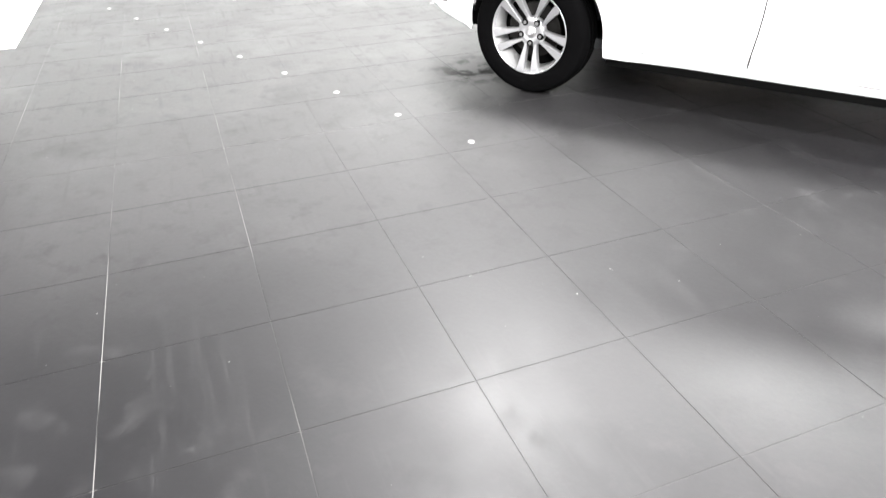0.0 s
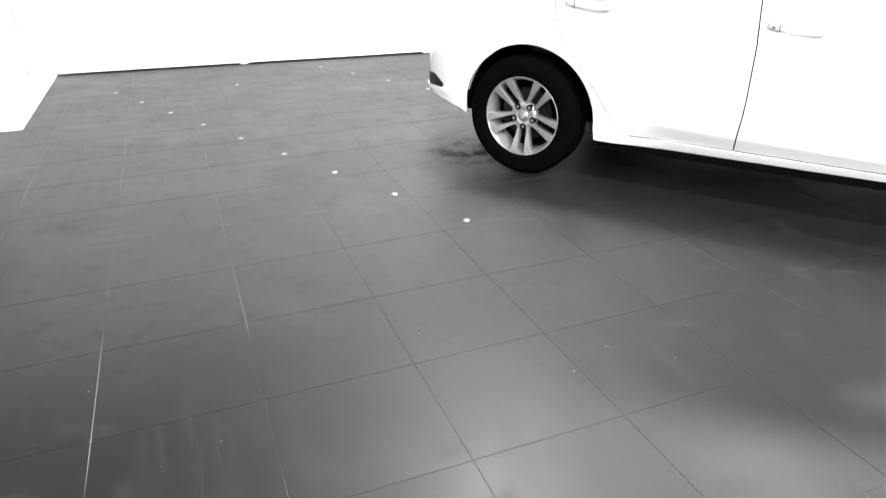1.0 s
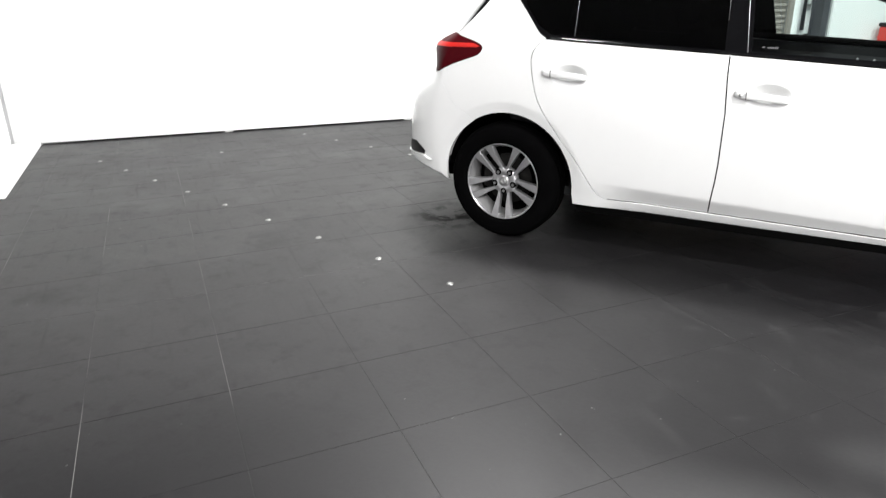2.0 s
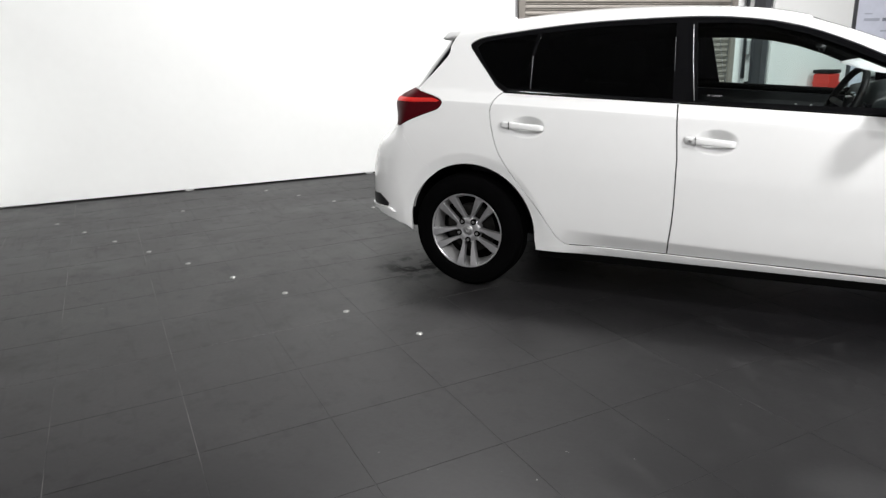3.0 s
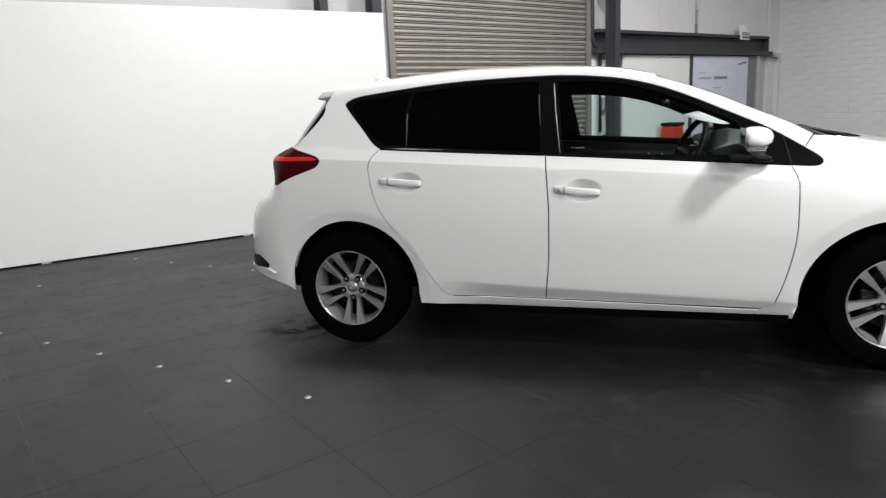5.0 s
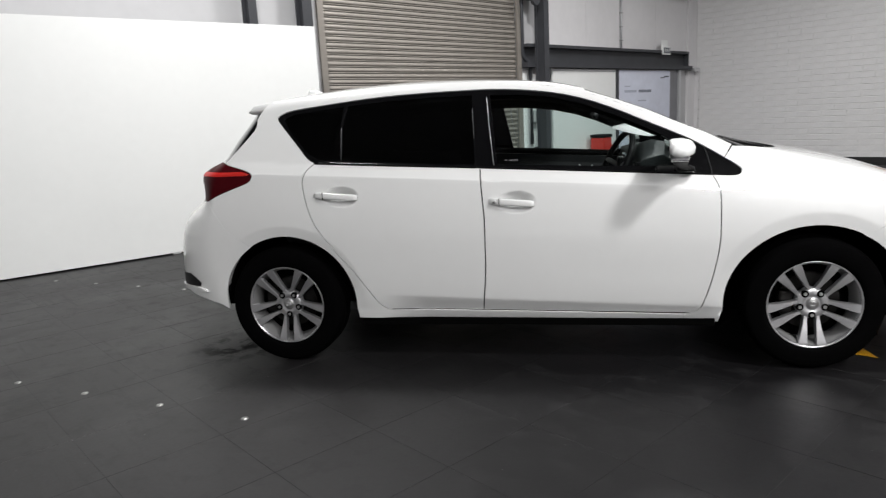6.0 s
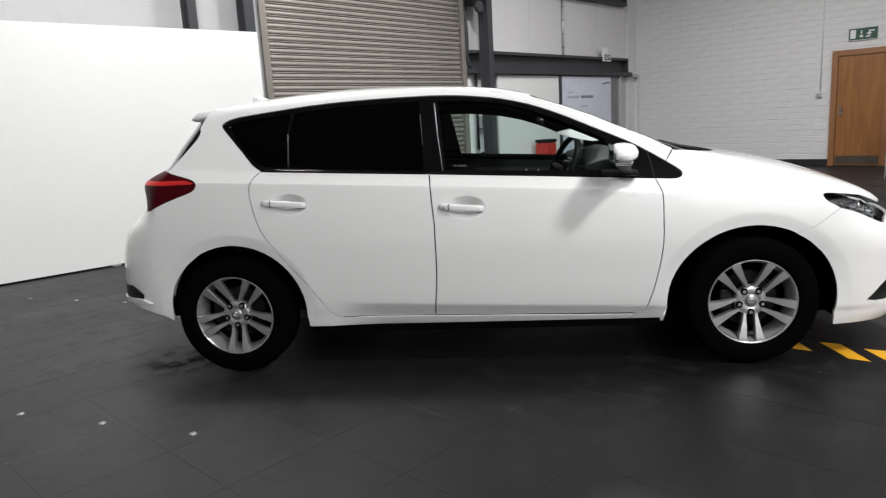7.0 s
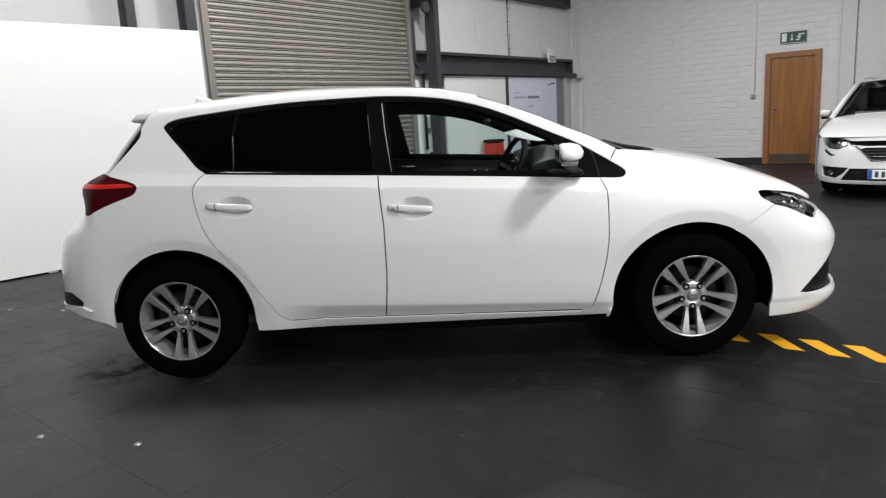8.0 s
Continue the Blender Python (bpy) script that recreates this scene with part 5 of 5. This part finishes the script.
hall("skirting_strip", boxed(BX - .014, BX - .0005, -1.53, -1.228, 0, .125, bevel=.002), DARK, "black skirting along the brick wall", "skirting")
hall("wall_pier", boxed(BX - .10, BX - .0005, -1.76, -1.535, 0, CEILING, bevel=.006), WALL, "smooth white boxed pier on the wall", "pier")
hall("wall_lining", boxed(BX - .03, BX - .0005, -V1 + .1, -1.765, 0, CEILING, bevel=.004), WALL, "smooth pale wall lining beyond the pier", "wall lining")

# ---- floor studs and hazard tape ----
stud_me = None
for u0, v0, n in ((-1.206, .989, 9), (-.402, -1.703, 4), (-.402 - .2055 * 4 - .645, -1.703 - .845, 1)):
    for i in range(n):
        if stud_me is None:
            bm = lathe(bmesh.new(), [(.0005, .0052), (.010, .0050), (.0145, .0038), (.017, .0012), (.0175, .0002)], 20)
            bmesh.ops.rotate(bm, cent=(0, 0, 0), matrix=Matrix.Rotation(radians(90), 3, "X"), verts=bm.verts[:])
            bmesh.ops.recalc_face_normals(bm, faces=bm.faces[:])
            stud_me = finish(bm, STUD, True)
        ob = new("floor_stud", stud_me)
        ob.matrix_world = Matrix.Translation(uv(u0 - .2055 * i, v0 - .4545 * i, .0004))
        tagged(ob, "small round silver stud set in the floor", "floor stud", "floor studs")
TAPE = Vector((3.053, -.545))
for i in range(-1, 6):
    o = TAPE + Vector((.1655, -.1165)) * i + (Vector((-.03, -.03)) if i < 0 else Vector((0, 0)))
    bm = bmesh.new()
    cut = .70 if i < 0 else 1
    pts = [o, o + Vector((.087, -.038)), o + Vector((.087 + .025 * cut, -.038 - .26 * cut)), o + Vector((.030, -.248)) * cut]
    a = [bm.verts.new((p.x, p.y, .0016)) for p in pts]
    b = [bm.verts.new((p.x, p.y, .0003)) for p in pts]
    bm.faces.new(a[::-1])
    for k in range(4):
        bm.faces.new((a[k], a[(k + 1) % 4], b[(k + 1) % 4], b[k]))
    bmesh.ops.recalc_face_normals(bm, faces=bm.faces[:])
    tagged(part("hazard_stripe", bm, YELLOW), "yellow hazard tape stripe stuck to the dark floor", "floor tape", "hazard stripes")

# ---- ceiling lights over the hall ----
for u, v, watts in LAMPS:
    fx = thing("ceiling_light", "white square ceiling light hung on rods", "ceiling light", "ceiling lights", Matrix.Translation(uv(u, v, CEILING - .31)) @ pose(0, 0, 0, 0, 0, 53.14))
    part("housing", boxed(-.38, .38, -.38, .38, 0, .07, bevel=.01), PANEL, fx)
    for x in (-.3, .3):
        part("rod", cylinder(bmesh.new(), (x, 0, .07), (x, 0, .31), .006, seg=8), METAL, fx)

# ---- white estate car facing the hall ----
# local x forward, y to its left; origin on the floor under the nose
EW = .907
E_NOSE = ((.12, -.10), (.20, -.015), (.30, 0.0), (.45, -.012), (.58, -.035), (.68, -.07), (.76, -.13), (.82, -.22))


def estate_front(y, z, off, sgn):
    """A point of the nose over (y, z)."""
    def f(yy, zz):
        w = min(1, abs(yy) / (EW - .03 * max(0, .45 - zz) / .3))
        return Vector((interp(E_NOSE, zz) - .10 * w**2 - .42 * w**7, yy, zz))
    p, h = f(y, z), 2e-3
    n = (f(y + h, z) - f(y - h, z)).cross(f(y, z + h) - f(y, z - h))
    n.normalize()
    p = p + n * off
    return Vector((p.x, sgn * -p.y, p.z)), Vector((n.x, sgn * -n.y, n.z))


def flat_loop(pts, step=.05):
    out = []
    for p, q in zip(pts, pts[1:] + pts[:1]):
        n = max(1, math.ceil(math.hypot(p[0] - q[0], p[1] - q[1]) / step))
        out += [(p[0] + (q[0] - p[0]) * i / n, p[1] + (q[1] - p[1]) * i / n) for i in range(n)]
    return out


def build_estate():
    car = thing("estate_car", "white estate car with black grille parked by the brick wall", "car")
    mask = flat_loop([(-.895, .30), (-.86, .20), (-.5, .185), (0, .18), (.5, .185), (.86, .20), (.895, .30), (.905, .55), (.90, .70), (.80, .775), (.5, .752), (0, .745), (-.5, .752), (-.80, .775), (-.90, .70), (-.905, .55)])
    lamp = [(.455, .700), (.53, .722), (.64, .762), (.715, .792), (.778, .765), (.772, .660), (.705, .612), (.60, .598), (.50, .640)]
    hook = [(.775, .615), (.765, .565), (.690, .520), (.620, .530), (.68, .552), (.730, .588)]
    fog = [(.80, .395), (.47, .385), (.53, .31), (.62, .25), (.78, .268)]
    grille = [(-.30, .62), (.30, .62), (.38, .60), (.24, .455), (.0, .445), (-.24, .455), (-.38, .60)]
    low = [(-.46, .375), (.46, .375), (.56, .225), (-.56, .225)]
    band = [(-.49, .70), (.49, .70), (.47, .655), (.31, .64), (-.31, .64), (-.47, .655)]
    def flip(l):
        return [(-y, z) for y, z in l]
    holes = [flat_loop(l, .03) for l in (lamp, flip(lamp), fog, flip(fog), grille, low, hook, flip(hook), band)]
    kw = dict(sgn=-1, at_point=estate_front, gap=0)
    panel("front_mask", PAINT, car, mask, holes, flange=.02, step=.04, **kw)
    for l in (lamp, flip(lamp)):
        hl = panel("headlamp", LENS, car, flat_loop(l, .03), off=-.001, flange=0, label="clear headlamp with dark bezel", **kw)
        panel("bezel", BEZEL, hl, flat_loop(l, .03), off=-.04, flange=0, **kw)
        s = 1 if l is lamp else -1
        for y, z, r in ((.545, .675, .030), (.67, .70, .034), (.61, .69, .018)):
            p, n = estate_front(s * y, z, -.035, -1)
            part("reflector", cylinder(bmesh.new(), p, p + n * .012, r * .5, r * .8, 18), DISC if r > .032 else METAL, hl)
        hk = hook if s > 0 else flip(hook)
        panel("running_light", BLACK_GLOSS, car, flat_loop(hk, .03), off=-.008, flange=0, label="dark running light slot", **kw)
    for l in (fog, flip(fog)):
        fg = panel("fog_recess", BLACK_PLASTIC, car, flat_loop(l, .03), off=-.02, flange=0, label="black fog lamp recess", **kw)
        s = 1 if l is fog else -1
        p, n = estate_front(s * .685, .318, -.018, -1)
        part("fog_lamp", cylinder(bmesh.new(), p, p + n * .015, .035, .03, 18), CHROME, fg)
    gr = panel("grille", BLACK_PLASTIC, car, flat_loop(grille, .05), off=-.025, flange=0, label="black grille with chrome bars", **kw)
    for z in (.485, .52, .555, .59):
        w = .25 + (z - .455) * .75
        bm = tube(bmesh.new(), [estate_front(y, z, -.010, -1)[0] for y in np.linspace(-w, w, 9)], .006, 6)
        part("grille_bar", bm, CHROME, gr)
    diamond = [(0, .66), (.055, .54), (0, .42), (-.055, .54)]
    bm = tube(bmesh.new(), [estate_front(y, z, .004, -1)[0] for y, z in diamond + diamond[:1]], .014, 8)
    part("badge", bm, CHROME, gr, "plain chrome badge")
    for s in (-1, 1):
        bm = tube(bmesh.new(), [estate_front(s * y, z, .003, -1)[0] for y, z in ((.45, .660), (.39, .622), (.32, .555), (.25, .490), (.18, .464), (.0, .455))], .011, 8)
        part("chrome_trim", bm, CHROME, car, "bright chrome grille edge", True)
    panel("upper_band", BLACK_GLOSS, car, flat_loop(band, .05), off=-.006, flange=0, **kw)
    panel("lower_grille", BLACK_PLASTIC, car, flat_loop(low, .05), off=-.025, flange=0, **kw)
    plate = part("number_plate", boxed(.012, .020, -.26, .26, .255, .365, bevel=.002), PAPER, car, "white number plate with dark bars")
    part("plate_band", boxed(.0205, .0215, -.258, -.215, .257, .363), surface("plate_blue", (.02, .08, .35), .4), plate)
    for i in range(6):
        y = -.19 + .066 * i
        part("plate_bar", boxed(.0205, .0218, y, y + .038, .275, .345), INK, plate)
    # bonnet, screen, roof: rows of (x, half width, edge z, centre z)
    def strip(name, rows, mat, label="", power=.8):
        bm = bmesh.new()
        grid = []
        for x, w, ze, zc in rows:
            grid.append([bm.verts.new((x - .16 * (1 - math.cos(q)) * (1 if name != "bonnet" else .6), -w * math.sin(q), ze + (zc - ze) * max(0, math.cos(q))**power)) for q in np.linspace(-math.pi / 2, math.pi / 2, 17)])
        for p, q in zip(grid, grid[1:]):
            for k in range(16):
                bm.faces.new((p[k], p[k + 1], q[k + 1], q[k]))
        bmesh.ops.recalc_face_normals(bm, faces=bm.faces[:])
        if sum(f.normal.z for f in bm.faces) < 0:
            bmesh.ops.reverse_faces(bm, faces=bm.faces[:])
        return part(name, bm, mat, car, label, True)
    strip("bonnet", [(-.10, .80, .755, .745), (-.20, .845, .785, .815), (-.45, .865, .835, .895), (-.75, .868, .88, .955), (-1.02, .86, .925, 1.0)], PAINT)
    ws = strip("windscreen", [(-1.03, .80, .955, 1.01), (-1.4, .72, 1.17, 1.22), (-1.80, .635, 1.385, 1.425)], TINTED, "tinted windscreen")
    ws.visible_shadow = False
    strip("roof", [(-1.80, .635, 1.385, 1.428), (-2.4, .62, 1.425, 1.465), (-3.2, .60, 1.415, 1.455), (-3.95, .57, 1.36, 1.40)], PAINT)
    for s in (-1, 1):
        def side(name, poly, mat, y0, lean=0.0, zr=.9, label=""):
            bm = bmesh.new()
            vs = [bm.verts.new((x, s * (y0 - lean * max(0, z - zr)), z)) for x, z in poly]
            bm.faces.new(vs)
            r = bmesh.ops.solidify(bm, geom=bm.faces[:], thickness=.02)
            bmesh.ops.recalc_face_normals(bm, faces=bm.faces[:])
            return part(name, bm, mat, car, label)
        arch = lambda cx: [(cx + .36 * math.cos(a), .33 + .36 * math.sin(a)) for a in np.linspace(0, math.pi, 13)]
        side("body_side", [(-.42, .22), (-.42, .74), (-.62, .85), (-1.05, .93), (-3.9, .99), (-4.45, .95), (-4.55, .6), (-4.5, .3)] + [(-3.95, .25)] + arch(-3.60)[::-1] + [(-3.2, .22), (-1.4, .22)] + arch(-.95)[::-1], PAINT, .895)
        side("upper_side", [(-1.05, .93), (-1.42, 1.15), (-1.82, 1.39), (-2.4, 1.43), (-3.2, 1.42), (-3.95, 1.365), (-4.40, .97)], BLACK_GLOSS, .875, .50, .93, "dark side windows")
        bm = tube(bmesh.new(), [(-1.82, s * .65, 1.388), (-1.47, s * .745, 1.19), (-1.08, s * .84, .95)], .032, 8)
        part("pillar", bm, PAINT, car, "", True)
        bm = tube(bmesh.new(), [(-1.90, s * .60, 1.415), (-2.05, s * .60, 1.47), (-3.6, s * .58, 1.47), (-3.8, s * .57, 1.40)], .016, 8)
        part("roof_rail", bm, ALUM, car, "silver roof rail", True)
        mir = part("door_mirror", boxed(-1.50, -1.38, min(s * .90, s * 1.04), max(s * .90, s * 1.04), .965, 1.06, bevel=.035), PAINT, car, "white door mirror", True)
        part("mirror_foot", boxed(-1.48, -1.40, min(s * .84, s * 1.02), max(s * .84, s * 1.02), .935, .972, bevel=.012), BLACK_PLASTIC, mir)
        bm = lathe(bmesh.new(), [(.001, -.02), (.36, -.02), (.36, .3)], 24)
        bmesh.ops.translate(bm, vec=(-.95, s * .60, .33), verts=bm.verts[:])
        part("arch_liner", bm, LINER, car)
    part("tail", boxed(-4.56, -4.40, -.86, .86, .30, .98, bevel=.06), PAINT, car, "", True)
    bm = boxed(-4.42, -4.36, -.62, .62, .98, 1.36, bevel=.02)
    part("rear_screen", bm, BLACK_GLOSS, car)
    bm = bmesh.new()
    box(bm, -4.4, -.55, -.50, .50, .20, .45)
    box(bm, -.60, -.16, -.60, .60, .22, .60)
    box(bm, -3.0, -1.45, -.85, .85, .22, .45)
    part("underbody", bm, LINER, car)
    part("cabin_shell", boxed(-4.2, -2.55, -.62, .62, .5, 1.33, bevel=.05), LINER, car)
    dash = part("dashboard", boxed(-1.62, -1.12, -.72, .72, .70, .935, bevel=.04), DASH, car)
    part("windscreen_label", boxed(-1.32, -1.30, -.60, -.12, .94, 1.02), PAPER, dash, "white windscreen label")
    for y in (-.37, .37):
        seat = part("front_seat", boxed(-2.35, -2.2, y - .25, y + .25, .5, 1.05, bevel=.06), SEAT, car, "", True)
        part("headrest", boxed(-2.37, -2.27, y - .13, y + .13, 1.07, 1.25, bevel=.04), SEAT, seat, "", True)
    for x, y, rz in ((-.95, .77, 180), (-.95, -.77, 0), (-3.60, .77, 180), (-3.60, -.77, 0)):
        w = copy_thing(WHEEL, pose(0, 0, 0))
        w.parent = car
        w.matrix_basis = pose(x, y, .316, 0, 0, rz)
    car.matrix_world = Matrix.Translation(uv(6.98, 2.88)) @ pose(0, 0, 0, 0, 0, 53.14 + 180)
    return car


estate = build_estate()

# ---- tiles and bricks ----
def tile_mesh(w, d):
    g, bv = .0013, .0005
    bm = bmesh.new()
    x0, x1, y0, y1 = -w / 2 + g, w / 2 - g, -d / 2 + g, d / 2 - g
    lo = [bm.verts.new(p) for p in ((x0, y0, -.008), (x1, y0, -.008), (x1, y1, -.008), (x0, y1, -.008))]
    mi = [bm.verts.new(p) for p in ((x0, y0, -bv * .5), (x1, y0, -bv * .5), (x1, y1, -bv * .5), (x0, y1, -bv * .5))]
    hi = [bm.verts.new(p) for p in ((x0 + bv, y0 + bv, 0), (x1 - bv, y0 + bv, 0), (x1 - bv, y1 - bv, 0), (x0 + bv, y1 - bv, 0))]
    for a, b in ((lo, mi), (mi, hi)):
        for k in range(4):
            bm.faces.new((a[k], a[(k + 1) % 4], b[(k + 1) % 4], b[k]))
    bm.faces.new(hi)
    return bm


tile = finish(tile_mesh(TILE_U, TILE_V), TILE)
rest_v, rest_f = [], []
rng = random.Random(7)
u_first, v_first = -2.728, .605
for i in range(-25, 33):
    for j in range(-10, 26):
        u, v = u_first + TILE_U * (i + .5), v_first + TILE_V * (j + .5)
        if not (U0 + .2 < u < U1 - .05 and V0 - .1 < v < V1 - .2):
            continue
        if -4.6 < u < 3.4 and -3.9 < v < 3.6:
            part("tile", tile, TILE, floor, at=Matrix.Translation((u, -v, 0)) @ pose(0, 0, 0, 0, 0, rng.choice((0, 180))))
        else:
            k, g = len(rest_v), .0013
            z = 0.0
            x0, x1, y0, y1 = u - TILE_U / 2 + g, u + TILE_U / 2 - g, -v - TILE_V / 2 + g, -v + TILE_V / 2 - g
            rest_v += [(x0, y0, z), (x1, y0, z), (x1, y1, z), (x0, y1, z), (x0, y0, -.008), (x1, y0, -.008), (x1, y1, -.008), (x0, y1, -.008)]
            rest_f += [(k, k + 1, k + 2, k + 3), (k + 4, k + 5, k + 1, k), (k + 5, k + 6, k + 2, k + 1), (k + 6, k + 7, k + 3, k + 2), (k + 7, k + 4, k, k + 3)]
me = bpy.data.meshes.new("tiles")
me.from_pydata(rest_v, [], rest_f)
me.materials.append(TILE)
tagged(part("far_tiles", me, TILE, floor), "", "", "", "stuff")

BL, BH = .44, .1125


def brick_mesh():
    bm = bmesh.new()
    g, c = .0006, .0085
    y0, y1, z0, z1 = -BL / 2 + g, BL / 2 - g, -BH / 2 + .0015, BH / 2 - .0015
    a = [bm.verts.new((.003, y, z)) for y, z in ((y0, z0), (y1, z0), (y1, z1), (y0, z1))]
    b = [bm.verts.new((-.0035, y, z)) for y, z in ((y0 + .002, z0 + c), (y1 - .002, z0 + c), (y1 - .002, z1 - c), (y0 + .002, z1 - c))]
    for k in range(4):
        bm.faces.new((a[k], b[k], b[(k + 1) % 4], a[(k + 1) % 4]))
    bm.faces.new(b[::-1])
    bmesh.ops.recalc_face_normals(bm, faces=bm.faces[:])
    return bm


brick = finish(brick_mesh(), BRICK)
more = bmesh.new()
n = 0
for r in range(int(CEILING / BH)):
    z = BH * (r + .5)
    for c in range(13):
        v = V0 + .20 + BL * (c + (.5 if r % 2 else 0))
        if v + BL / 2 > 1.54:
            continue
        if z < 2.105 + BH / 2 and v + BL / 2 > .27 and v - BL / 2 < 1.228:
            continue
        m = Matrix.Translation((BX - .001 + rng.uniform(-.0018, .0018), -v, z + rng.uniform(-.0012, .0012)))
        if n < 300:
            part("brick", brick, BRICK, wall_brick, at=m)
            n += 1
        else:
            t = bmesh.new()
            t.from_mesh(brick)
            bmesh.ops.transform(t, matrix=m, verts=t.verts[:])
            tmp = bpy.data.meshes.new("tmp")
            t.to_mesh(tmp)
            t.free()
            more.from_mesh(tmp)
            bpy.data.meshes.remove(tmp)
tagged(part("upper_bricks", more, BRICK, wall_brick), "", "", "", "stuff")
